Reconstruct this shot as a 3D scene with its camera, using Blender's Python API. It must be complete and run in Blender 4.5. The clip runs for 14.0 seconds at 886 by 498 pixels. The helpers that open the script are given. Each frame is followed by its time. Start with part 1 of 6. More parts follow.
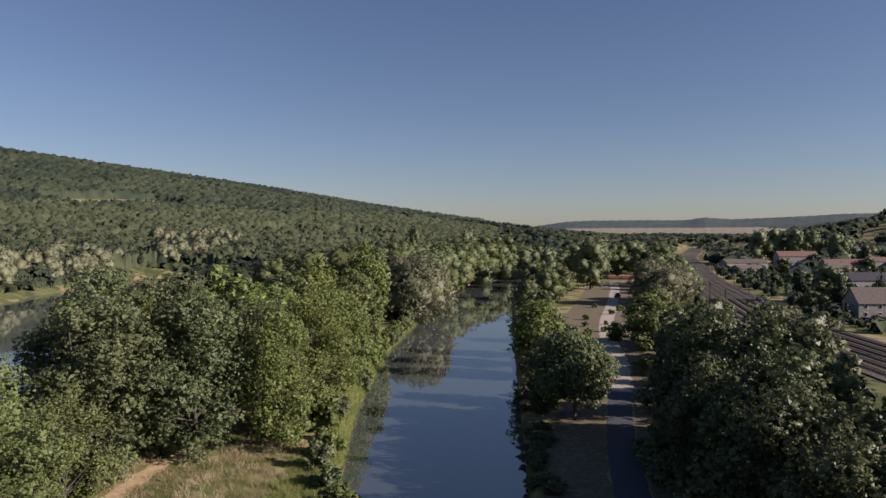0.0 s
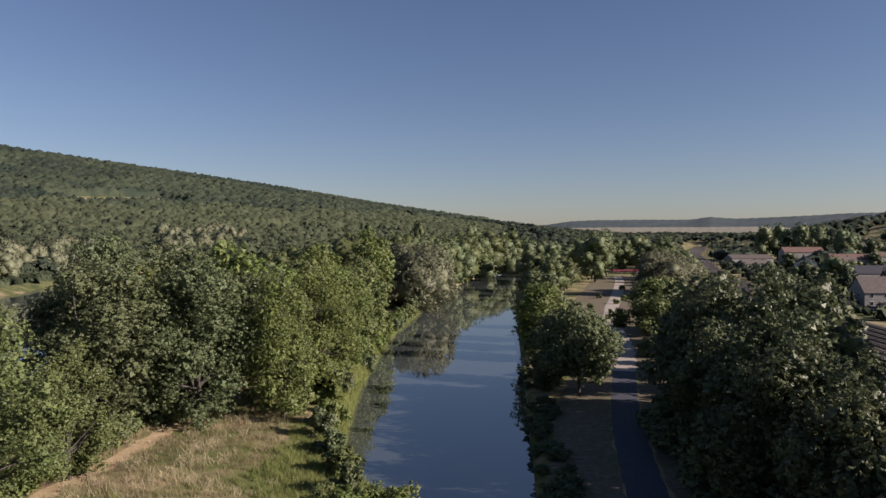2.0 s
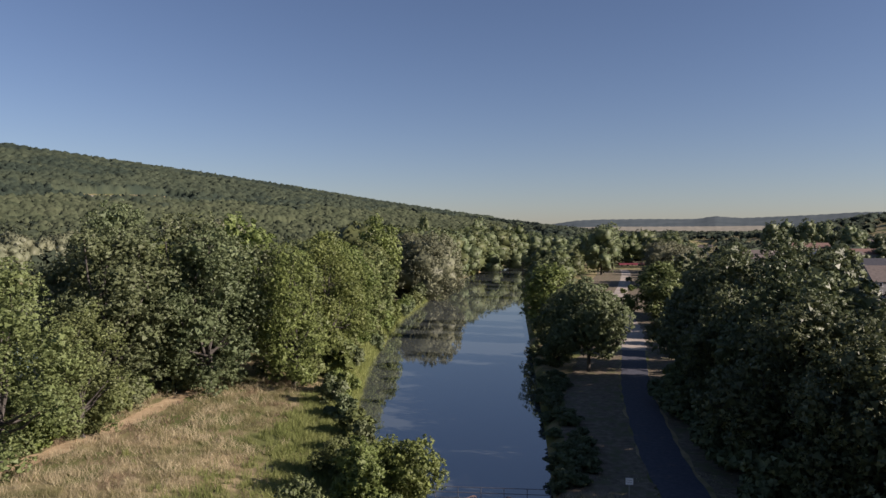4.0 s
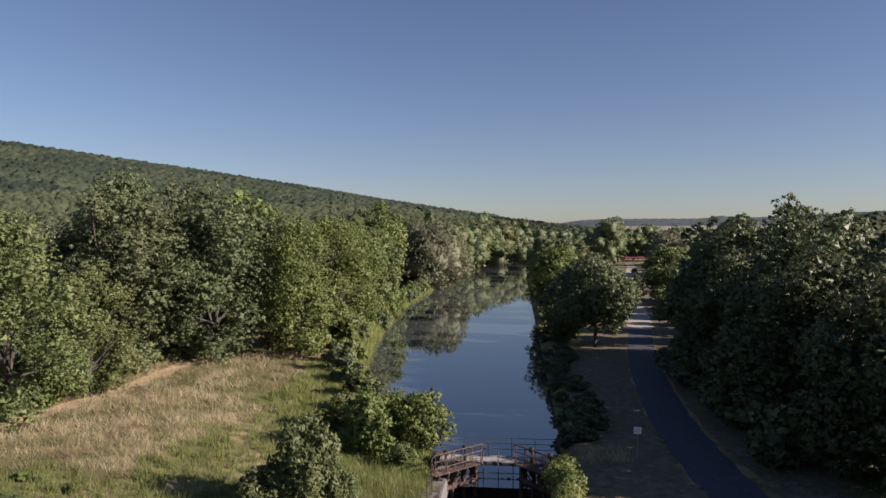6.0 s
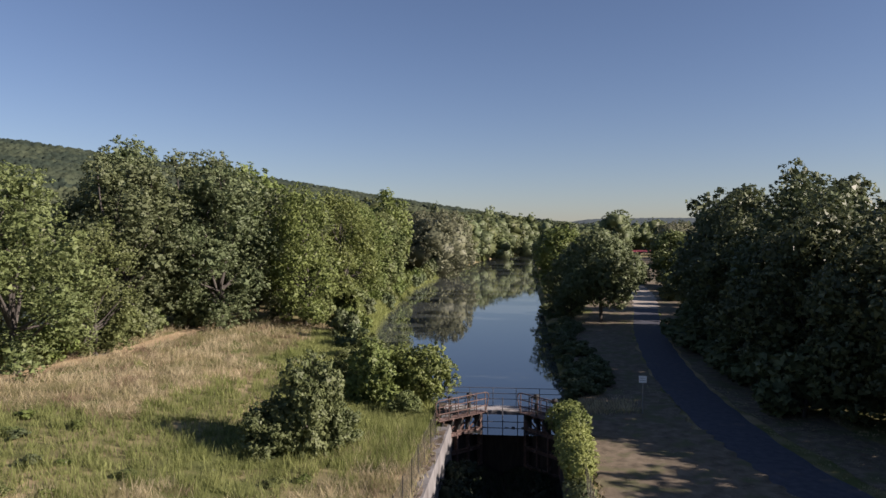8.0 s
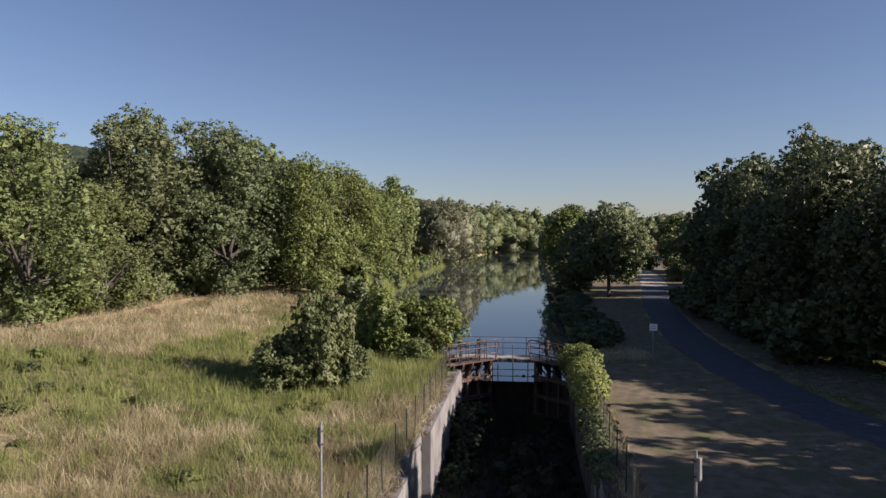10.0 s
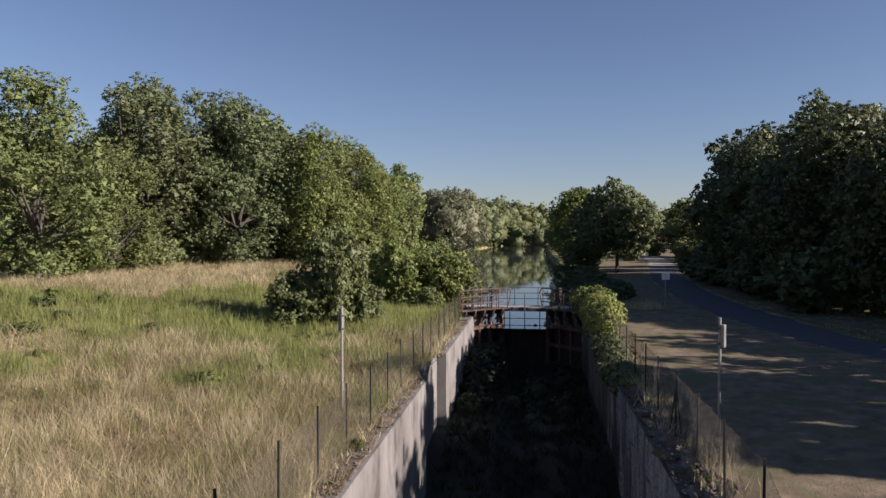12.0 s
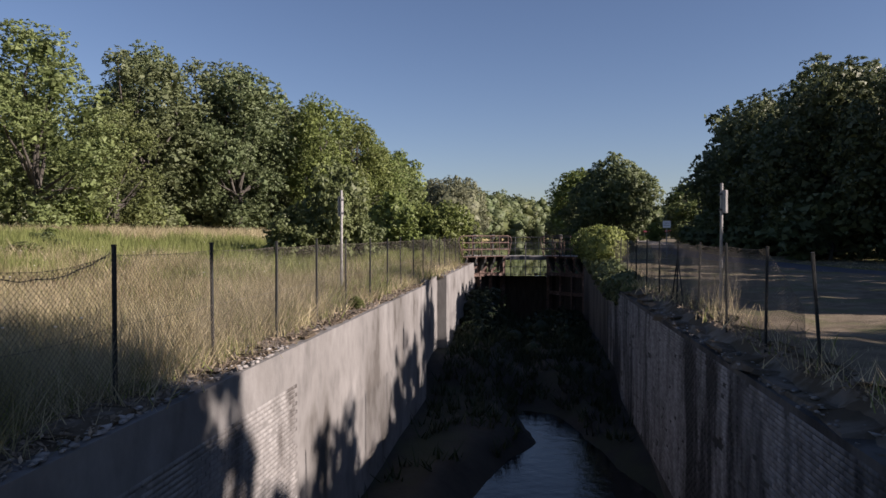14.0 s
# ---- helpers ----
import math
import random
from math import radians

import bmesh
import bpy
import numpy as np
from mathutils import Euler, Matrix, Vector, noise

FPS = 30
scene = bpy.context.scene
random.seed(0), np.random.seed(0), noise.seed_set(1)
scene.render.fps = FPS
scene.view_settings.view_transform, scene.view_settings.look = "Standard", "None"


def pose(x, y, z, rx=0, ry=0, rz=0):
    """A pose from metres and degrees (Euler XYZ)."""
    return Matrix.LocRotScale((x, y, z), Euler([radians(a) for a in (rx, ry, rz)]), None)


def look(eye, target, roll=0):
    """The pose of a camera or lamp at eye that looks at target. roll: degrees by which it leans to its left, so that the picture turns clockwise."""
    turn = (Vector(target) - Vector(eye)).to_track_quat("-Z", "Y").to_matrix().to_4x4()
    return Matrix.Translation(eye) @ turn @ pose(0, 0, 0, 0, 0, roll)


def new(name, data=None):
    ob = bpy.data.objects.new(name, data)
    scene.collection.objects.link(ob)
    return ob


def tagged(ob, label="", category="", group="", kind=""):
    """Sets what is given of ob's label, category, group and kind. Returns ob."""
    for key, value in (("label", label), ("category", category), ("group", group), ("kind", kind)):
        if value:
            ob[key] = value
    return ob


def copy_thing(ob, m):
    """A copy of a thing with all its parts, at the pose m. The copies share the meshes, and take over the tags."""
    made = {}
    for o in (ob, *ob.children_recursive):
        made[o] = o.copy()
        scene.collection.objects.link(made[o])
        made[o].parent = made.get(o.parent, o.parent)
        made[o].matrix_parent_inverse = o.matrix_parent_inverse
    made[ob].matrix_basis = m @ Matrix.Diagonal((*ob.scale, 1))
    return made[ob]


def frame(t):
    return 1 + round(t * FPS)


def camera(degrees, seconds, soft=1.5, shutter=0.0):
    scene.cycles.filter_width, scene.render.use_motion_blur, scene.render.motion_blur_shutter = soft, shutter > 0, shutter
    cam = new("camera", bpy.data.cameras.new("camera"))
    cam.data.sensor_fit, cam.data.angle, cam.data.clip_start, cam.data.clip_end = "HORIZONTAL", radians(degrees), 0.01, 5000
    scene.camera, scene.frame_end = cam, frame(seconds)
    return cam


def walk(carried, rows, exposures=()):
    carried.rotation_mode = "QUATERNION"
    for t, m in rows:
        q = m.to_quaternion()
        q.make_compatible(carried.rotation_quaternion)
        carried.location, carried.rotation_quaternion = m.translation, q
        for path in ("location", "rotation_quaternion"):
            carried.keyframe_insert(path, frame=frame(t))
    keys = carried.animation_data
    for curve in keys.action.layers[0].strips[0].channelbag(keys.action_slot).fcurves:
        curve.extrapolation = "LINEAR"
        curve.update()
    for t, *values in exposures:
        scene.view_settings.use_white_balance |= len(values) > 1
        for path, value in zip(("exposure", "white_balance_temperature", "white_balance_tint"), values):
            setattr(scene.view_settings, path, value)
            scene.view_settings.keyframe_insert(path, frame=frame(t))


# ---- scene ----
# The drone sinks almost straight down over a disused lock: seconds, place, yaw, pitch, roll
cam = camera(63.2, 14.0)
ROWS = [
    (0.0, 0.007, -0.049, 28.790, 4.723, -1.174, -0.008),
    (0.5, 0.110, -0.026, 27.843, 4.828, -1.170, -0.005),
    (1.0, 0.182, -0.009, 26.894, 4.938, -1.164, -0.003),
    (1.5, 0.163, -0.003, 25.941, 5.013, -1.160, -0.001),
    (2.0, 0.070, -0.007, 24.980, 5.073, -1.159, 0.002),
    (2.5, -0.064, -0.017, 24.014, 5.135, -1.161, 0.004),
    (3.0, -0.280, -0.036, 23.044, 5.240, -1.163, 0.006),
    (5.5, -0.936, -0.087, 18.212, 5.728, -1.141, -0.001),
    (6.0, -0.889, -0.070, 17.248, 5.824, -1.139, -0.002),
    (6.5, -0.821, -0.038, 16.291, 5.925, -1.138, -0.003),
    (7.0, -0.748, -0.011, 15.329, 6.044, -1.142, -0.002),
    (7.5, -0.682, 0.016, 14.374, 6.165, -1.143, -0.002),
    (8.0, -0.772, 0.002, 13.404, 6.295, -1.149, -0.001),
    (10.5, -1.393, -0.171, 8.578, 6.828, -1.150, -0.008),
    (11.0, -1.677, -0.225, 7.621, 6.944, -1.147, -0.009),
    (11.5, -1.706, -0.248, 6.680, 7.021, -1.143, -0.009),
    (12.0, -1.649, -0.256, 5.746, 7.083, -1.139, -0.008),
    (12.5, -1.601, -0.255, 4.815, 7.132, -1.135, -0.005),
    (13.0, -1.574, -0.242, 3.869, 7.154, -1.138, 0.001),
    (13.5, -1.577, -0.222, 2.916, 7.155, -1.144, 0.009),
    (14.0, -1.629, -0.204, 1.953, 7.147, -1.154, 0.017),
]
walk(cam, [(t, pose(x, y, z, 90 + pitch, roll, yaw)) for t, x, y, z, yaw, pitch, roll in ROWS],
     [(0.0, 0.62, 6560, 25), (7.0, 0.85, 6560, 25), (14.0, 0.92, 6560, 24)])

# ---- light ----
SUN_EL, SUN_AZ = radians(24.0), radians(101.0)          # azimuth clockwise from the canal's axis
world = bpy.data.worlds.new("sky")
scene.world = world
world.use_nodes = True
wt = world.node_tree
sky = wt.nodes.new("ShaderNodeTexSky")
sky.sky_type, sky.sun_disc = "NISHITA", False
sky.sun_elevation, sky.sun_rotation = SUN_EL, SUN_AZ
sky.altitude, sky.air_density, sky.dust_density, sky.ozone_density = 100.0, 0.92, 0.45, 3.1
wt.links.new(sky.outputs["Color"], wt.nodes["Background"].inputs["Color"])
wt.nodes["Background"].inputs["Strength"].default_value = 0.052
sun = new("sun", bpy.data.lights.new("sun", "SUN"))
sun.data.energy, sun.data.angle, sun.data.color = 5.0, radians(0.53), (1.0, 0.92, 0.80)
sun.matrix_world = look((math.sin(SUN_AZ) * math.cos(SUN_EL) * 300, math.cos(SUN_AZ) * math.cos(SUN_EL) * 300, math.sin(SUN_EL) * 300), (0, 0, 0))

# ---- materials ----
def material(name, dark, light, scale=4.0, rough=0.8, bump=0.3, bump_scale=None, spread=0.0, metal=0.0, coords="object", leaf=0.0,
             stain=None, stain_scale=0.4, stain_cut=(0.5, 0.65), stretch=(1, 1, 1), specular=0.3, hue=0.0):
    """Two-scale mottled surface. spread: brightness scatter from piece to piece; leaf: share of light let through."""
    m = bpy.data.materials.new(name)
    m.use_nodes = True
    nodes, link = m.node_tree.nodes, m.node_tree.links.new
    shader = nodes["Principled BSDF"]
    where = nodes.new("ShaderNodeMapping")
    where.inputs["Scale"].default_value = stretch
    if coords == "world":
        link(nodes.new("ShaderNodeNewGeometry").outputs["Position"], where.inputs["Vector"])
    else:
        link(nodes.new("ShaderNodeTexCoord").outputs["Object"], where.inputs["Vector"])

    def mottle(size, detail=6.0, roughness=0.62):
        n = nodes.new("ShaderNodeTexNoise")
        n.inputs["Scale"].default_value, n.inputs["Detail"].default_value, n.inputs["Roughness"].default_value = size, detail, roughness
        link(where.outputs["Vector"], n.inputs["Vector"])
        return n.outputs["Fac"]

    def mixed(fac, a, b, blend="MIX"):
        x = nodes.new("ShaderNodeMix")
        x.data_type, x.blend_type = "RGBA", blend
        for socket, value in ((x.inputs["Factor"], fac), (x.inputs["A"], a), (x.inputs["B"], b)):
            if isinstance(value, (tuple, list)):
                socket.default_value = (*value, 1) if len(value) == 3 else value
            elif isinstance(value, (int, float)):
                socket.default_value = value
            else:
                link(value, socket)
        return x.outputs["Result"]

    def ranged(fac, lo, hi, to_lo=0.0, to_hi=1.0):
        r = nodes.new("ShaderNodeMapRange")
        r.inputs["From Min"].default_value, r.inputs["From Max"].default_value = lo, hi
        r.inputs["To Min"].default_value, r.inputs["To Max"].default_value = to_lo, to_hi
        link(fac, r.inputs["Value"])
        return r.outputs["Result"]

    colour = mixed(ranged(mottle(scale), 0.32, 0.68), dark, light)
    if stain:
        colour = mixed(ranged(mottle(stain_scale, 4.0), *stain_cut), colour, stain)
    if spread:
        island = nodes.new("ShaderNodeNewGeometry").outputs["Random Per Island"]
        piece = nodes.new("ShaderNodeObjectInfo").outputs["Random"]
        shift = nodes.new("ShaderNodeHueSaturation")
        link(colour, shift.inputs["Color"])
        both = nodes.new("ShaderNodeMath")
        both.operation = "MULTIPLY"
        link(ranged(island, 0, 1, 1 - spread, 1 + spread), both.inputs[0])
        link(ranged(piece, 0, 1, 1 - spread * 0.6, 1 + spread * 0.6), both.inputs[1])
        link(both.outputs[0], shift.inputs["Value"])
        if hue:
            link(ranged(piece, 0, 1, 0.5 - hue, 0.5 + hue), shift.inputs["Hue"])
        colour = shift.outputs["Color"]
    link(colour, shader.inputs["Base Color"])
    shader.inputs["Roughness"].default_value = rough
    shader.inputs["Metallic"].default_value = metal
    shader.inputs["Specular IOR Level"].default_value = specular
    if bump:
        b = nodes.new("ShaderNodeBump")
        b.inputs["Strength"].default_value, b.inputs["Distance"].default_value = bump, 0.03
        link(mottle(bump_scale or scale * 6, 8.0, 0.7), b.inputs["Height"])
        link(b.outputs["Normal"], shader.inputs["Normal"])
    if leaf:
        thin = nodes.new("ShaderNodeBsdfTranslucent")
        link(colour, thin.inputs["Color"])
        mix = nodes.new("ShaderNodeMixShader")
        mix.inputs["Fac"].default_value = leaf
        link(shader.outputs[0], mix.inputs[1])
        link(thin.outputs[0], mix.inputs[2])
        link(mix.outputs[0], nodes["Material Output"].inputs["Surface"])
    return m


LEAF = dict(rough=0.55, bump=0.0, spread=0.13, leaf=0.22, hue=0.012, specular=0.3, scale=0.35)
M_ASH = material("ash_leaf", (0.108, 0.146, 0.038), (0.185, 0.228, 0.070), **LEAF)
M_FARLEAF = material("bank_wood_leaf", (0.075, 0.097, 0.036), (0.126, 0.150, 0.058), **LEAF)
M_DARK = material("dark_leaf", (0.092, 0.122, 0.054), (0.152, 0.184, 0.086), **LEAF)
M_LIGHT = material("light_leaf", (0.108, 0.138, 0.046), (0.174, 0.204, 0.078), **LEAF)
M_GREY = material("willow_leaf", (0.138, 0.150, 0.086), (0.200, 0.210, 0.126), **LEAF)
M_MAPLE = material("maple_leaf", (0.066, 0.085, 0.038), (0.125, 0.146, 0.066), **dict(LEAF, rough=0.5, specular=0.35))
M_HEDGE = material("hedge_leaf", (0.160, 0.205, 0.052), (0.265, 0.315, 0.098), **LEAF)
M_BUSH = material("bush_leaf", (0.090, 0.114, 0.044), (0.150, 0.175, 0.072), **LEAF)
# Real colour of firs; on the lock weeds it stands for shade
M_FIR_AND_SHADED_WEED = material("fir_needle_and_shaded_weed", (0.018, 0.034, 0.016), (0.034, 0.054, 0.024), **LEAF)
# The broad darker patches are painted shadows over the hillside woods
M_WOODS = material("woods_leaf", (0.034, 0.047, 0.030), (0.062, 0.076, 0.045), rough=0.9, bump=0.6, bump_scale=0.9, spread=0.09, scale=0.05, coords="world", specular=0.1, stain=(0.030, 0.043, 0.030), stain_scale=0.006, stain_cut=(0.5, 0.56))
M_WOODS_GREY = material("woods_grey_leaf", (0.040, 0.053, 0.029), (0.083, 0.096, 0.052), rough=0.9, bump=0.6, bump_scale=0.9, spread=0.16, scale=0.035, coords="world", specular=0.1)
M_BARK = material("bark", (0.046, 0.041, 0.034), (0.105, 0.096, 0.082), scale=6, rough=0.9, bump=0.8, stretch=(1, 1, 0.25))
M_DRYGRASS = material("dry_grass_blade", (0.415, 0.352, 0.216), (0.620, 0.545, 0.360), rough=0.8, bump=0, spread=0.32, leaf=0.45, scale=0.45, coords="world", stain=(0.270, 0.250, 0.125), stain_scale=0.30, stain_cut=(0.48, 0.60), specular=0.1)
M_BROWNGRASS = material("brown_grass_blade", (0.235, 0.170, 0.105), (0.400, 0.315, 0.215), rough=0.8, bump=0, spread=0.3, leaf=0.4, scale=0.5, coords="world", specular=0.1)
M_GREENGRASS = material("green_grass_blade", (0.156, 0.190, 0.060), (0.300, 0.328, 0.126), rough=0.7, bump=0, spread=0.25, leaf=0.45, scale=0.4, coords="world", specular=0.1)
M_GROUND = material("dry_meadow_soil", (0.210, 0.175, 0.095), (0.380, 0.305, 0.175), scale=0.5, rough=0.95, bump=0.8, bump_scale=6, coords="world", stain=(0.105, 0.120, 0.042), stain_scale=0.09, stain_cut=(0.43, 0.57), specular=0.1)
M_BANKGRASS = material("rough_bank_grass", (0.075, 0.090, 0.036), (0.165, 0.165, 0.075), scale=0.25, rough=0.95, bump=0.8, bump_scale=3, coords="world", stain=(0.060, 0.075, 0.030), stain_scale=0.06, stain_cut=(0.45, 0.55), specular=0.1)
M_TRACK = material("trodden_track", (0.330, 0.245, 0.140), (0.470, 0.365, 0.225), scale=1.2, rough=0.95, bump=0.6, bump_scale=8, coords="world", specular=0.1)
# Bluish dark of the tree shade is put into the asphalt's colour
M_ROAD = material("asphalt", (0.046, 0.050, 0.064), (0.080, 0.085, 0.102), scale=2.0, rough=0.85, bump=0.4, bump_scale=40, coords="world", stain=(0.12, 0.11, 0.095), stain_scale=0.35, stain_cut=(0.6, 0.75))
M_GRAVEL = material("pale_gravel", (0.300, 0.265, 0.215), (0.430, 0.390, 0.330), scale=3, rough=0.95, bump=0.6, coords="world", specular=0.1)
# Dark blotches mix real stains with painted foliage shadow streaks
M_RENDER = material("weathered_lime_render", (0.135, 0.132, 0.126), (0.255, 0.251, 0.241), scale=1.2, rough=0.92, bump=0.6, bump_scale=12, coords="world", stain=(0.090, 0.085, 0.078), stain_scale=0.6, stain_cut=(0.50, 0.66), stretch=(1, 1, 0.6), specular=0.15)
# Dark mortar of the right wall, toned down further for its shade
M_RENDER_DARK = material("shade_toned_mortar", (0.070, 0.066, 0.060), (0.130, 0.124, 0.116), scale=1.6, rough=0.92, bump=0.7, bump_scale=12, coords="world", stain=(0.045, 0.042, 0.040), stain_scale=0.6, stain_cut=(0.46, 0.60), stretch=(1, 1, 0.25), specular=0.15)
# Right wall's brick, with wider dark streaks than the left wall's
M_BRICK_DARK = material("streaked_brick", (0.165, 0.153, 0.144), (0.370, 0.352, 0.335), scale=3, rough=0.9, bump=0.6, bump_scale=30, coords="world", spread=0.2, stain=(0.055, 0.052, 0.050), stain_scale=0.7, stain_cut=(0.45, 0.58), stretch=(1, 1, 0.22), specular=0.15)
M_BRICK = material("whitened_brick", (0.170, 0.166, 0.158), (0.295, 0.290, 0.278), scale=3, rough=0.9, bump=0.6, bump_scale=30, coords="world", spread=0.10, stain=(0.105, 0.098, 0.092), stain_scale=0.7, stain_cut=(0.53, 0.64), stretch=(1, 1, 0.3), specular=0.15)
M_COPING = material("mossy_coping", (0.095, 0.078, 0.058), (0.200, 0.176, 0.148), scale=1.6, rough=0.95, bump=0.9, bump_scale=10, coords="world", stain=(0.090, 0.072, 0.050), stain_scale=1.1, stain_cut=(0.46, 0.54), spread=0.2, specular=0.15)
M_RUBBLE = material("broken_lime_mortar", (0.170, 0.160, 0.148), (0.360, 0.350, 0.330), scale=6, rough=0.95, bump=0.5, coords="world", spread=0.35, specular=0.1)
# Damp silt, its tone lowered to hold the deep chamber's shade
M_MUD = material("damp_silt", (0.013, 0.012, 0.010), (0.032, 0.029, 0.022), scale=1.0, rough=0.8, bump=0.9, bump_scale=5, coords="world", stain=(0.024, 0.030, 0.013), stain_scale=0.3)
M_RUST = material("rusty_steel", (0.060, 0.040, 0.034), (0.150, 0.100, 0.082), scale=5, rough=0.8, bump=0.5, bump_scale=30, metal=0.1, stain=(0.26, 0.19, 0.16), stain_scale=2.0, stain_cut=(0.55, 0.7))
M_STEEL = material("grey_painted_steel", (0.055, 0.058, 0.066), (0.110, 0.112, 0.120), scale=6, rough=0.6, bump=0.2, metal=0.2)
M_GALV = material("galvanised_steel", (0.230, 0.230, 0.225), (0.340, 0.340, 0.330), scale=9, rough=0.5, bump=0.1, metal=0.5)
M_DARKPOST = material("dark_green_post_paint", (0.016, 0.018, 0.017), (0.036, 0.038, 0.036), scale=9, rough=0.6, bump=0.2)
M_WIRE = material("dull_wire", (0.090, 0.082, 0.068), (0.190, 0.170, 0.140), scale=9, rough=0.6, bump=0.0, metal=0.3)
M_CONCRETE = material("grey_concrete", (0.240, 0.230, 0.215), (0.380, 0.370, 0.350), scale=2.5, rough=0.9, bump=0.5, bump_scale=14, coords="world", stain=(0.13, 0.125, 0.11), stain_scale=0.8)
M_WHITE = material("white_sign_enamel", (0.700, 0.700, 0.690), (0.800, 0.800, 0.790), scale=6, rough=0.5, bump=0.0)
M_WOOD = material("old_oak_timber", (0.022, 0.018, 0.015), (0.052, 0.042, 0.034), scale=5, rough=0.9, bump=0.7, stretch=(1, 1, 0.2))
M_TILE_RED = material("clay_roof_tile", (0.118, 0.072, 0.058), (0.180, 0.112, 0.090), scale=1.5, rough=0.85, bump=0.6, bump_scale=5, spread=0.2)
M_TILE_GREY = material("brown_roof_tile", (0.075, 0.062, 0.055), (0.130, 0.110, 0.098), scale=1.5, rough=0.85, bump=0.6, bump_scale=5, spread=0.2)
M_PLASTER = material("pale_house_plaster", (0.200, 0.195, 0.185), (0.290, 0.282, 0.268), scale=0.8, rough=0.9, bump=0.3, spread=0.15)
M_TILE_SLATE = material("slate_roof", (0.028, 0.030, 0.036), (0.060, 0.062, 0.070), scale=1.5, rough=0.6, bump=0.5, bump_scale=5, spread=0.2)
M_WHITEWASH = material("whitewashed_wall", (0.420, 0.415, 0.400), (0.560, 0.550, 0.535), scale=0.8, rough=0.9, bump=0.3)
M_WINDOW = material("dark_window_glass", (0.020, 0.022, 0.025), (0.040, 0.042, 0.046), scale=2, rough=0.1, bump=0.0, specular=0.5)
M_BALLAST = material("railway_ballast", (0.060, 0.050, 0.040), (0.118, 0.100, 0.082), scale=2, rough=0.95, bump=0.8, bump_scale=10, coords="world")
M_RAIL = material("worn_rail", (0.050, 0.042, 0.038), (0.100, 0.086, 0.078), scale=4, rough=0.55, bump=0.1, metal=0.4)
M_SLEEPER = material("sleeper_timber", (0.050, 0.042, 0.036), (0.100, 0.086, 0.072), scale=4, rough=0.9, bump=0.3)
M_RED = material("red_awning_cloth", (0.120, 0.020, 0.030), (0.180, 0.034, 0.046), scale=2, rough=0.8, bump=0.1)
M_CAR = material("pale_car_paint", (0.450, 0.460, 0.470), (0.560, 0.570, 0.580), scale=1, rough=0.3, bump=0.0, spread=0.4)
M_STUBBLE = material("stubble_field", (0.205, 0.196, 0.150), (0.275, 0.260, 0.205), scale=0.02, rough=0.95, bump=0.2, coords="world", specular=0.1)
# Blue of far-off haze is mixed into the ridge's own colour
M_FARWOOD = material("haze_tinted_ridge", (0.060, 0.080, 0.085), (0.090, 0.112, 0.115), scale=0.01, rough=0.95, bump=0.0, coords="world", specular=0.1)


def water_material(name, tint, ripple, size, ior):
    m = bpy.data.materials.new(name)
    m.use_nodes = True
    nodes, link = m.node_tree.nodes, m.node_tree.links.new
    shader = nodes["Principled BSDF"]
    shader.inputs["Base Color"].default_value = (*tint, 1)
    shader.inputs["Roughness"].default_value, shader.inputs["IOR"].default_value = 0.03, ior
    wide, fine = nodes.new("ShaderNodeTexNoise"), nodes.new("ShaderNodeTexNoise")
    place = nodes.new("ShaderNodeNewGeometry")
    for n, s in ((wide, size), (fine, size * 7)):
        n.inputs["Scale"].default_value, n.inputs["Detail"].default_value = s, 3.0
        link(place.outputs["Position"], n.inputs["Vector"])
    add = nodes.new("ShaderNodeMath")
    add.operation = "MULTIPLY_ADD"
    add.inputs[1].default_value = 0.25
    link(fine.outputs["Fac"], add.inputs[0])
    link(wide.outputs["Fac"], add.inputs[2])
    b = nodes.new("ShaderNodeBump")
    b.inputs["Strength"].default_value, b.inputs["Distance"].default_value = ripple, 0.05
    link(add.outputs[0], b.inputs["Height"])
    link(b.outputs["Normal"], shader.inputs["Normal"])
    return m


M_WATER = water_material("canal_water", (0.062, 0.072, 0.068), 0.024, 0.5, 3.1)
M_PUDDLE = water_material("puddle_water", (0.008, 0.010, 0.012), 0.30, 2.6, 1.33)
M_LAWN = material("worn_lawn_soil", (0.105, 0.088, 0.062), (0.228, 0.190, 0.136), scale=1.3, rough=0.95, bump=1.0, bump_scale=9, coords="world", stain=(0.130, 0.130, 0.070), stain_scale=0.5, stain_cut=(0.5, 0.62), specular=0.1)
M_LITTER = material("dead_leaf_litter", (0.110, 0.085, 0.060), (0.300, 0.250, 0.190), scale=9, rough=0.95, bump=0.0, coords="world", spread=0.3, specular=0.1)

# ---- mesh tools ----
def mesh_of(name, verts, quads=(), tris=(), normals=None):
    """A mesh from arrays of corners, four-cornered and three-cornered faces."""
    quads, tris = np.asarray(quads, np.int32).reshape(-1, 4), np.asarray(tris, np.int32).reshape(-1, 3)
    me = bpy.data.meshes.new(name)
    verts = np.asarray(verts, np.float32)
    me.vertices.add(len(verts))
    me.vertices.foreach_set("co", verts.ravel())
    loops = np.concatenate([quads.ravel(), tris.ravel()]).astype(np.int32)
    me.loops.add(len(loops))
    me.loops.foreach_set("vertex_index", loops)
    starts = np.concatenate([np.arange(len(quads)) * 4, len(quads) * 4 + np.arange(len(tris)) * 3]).astype(np.int32)
    me.polygons.add(len(starts))
    me.polygons.foreach_set("loop_start", starts)
    me.update(calc_edges=True)
    if normals is not None:
        me.polygons.foreach_set("use_smooth", np.ones(len(starts), bool))
        me.normals_split_custom_set_from_vertices(np.asarray(normals, np.float32))
    return me


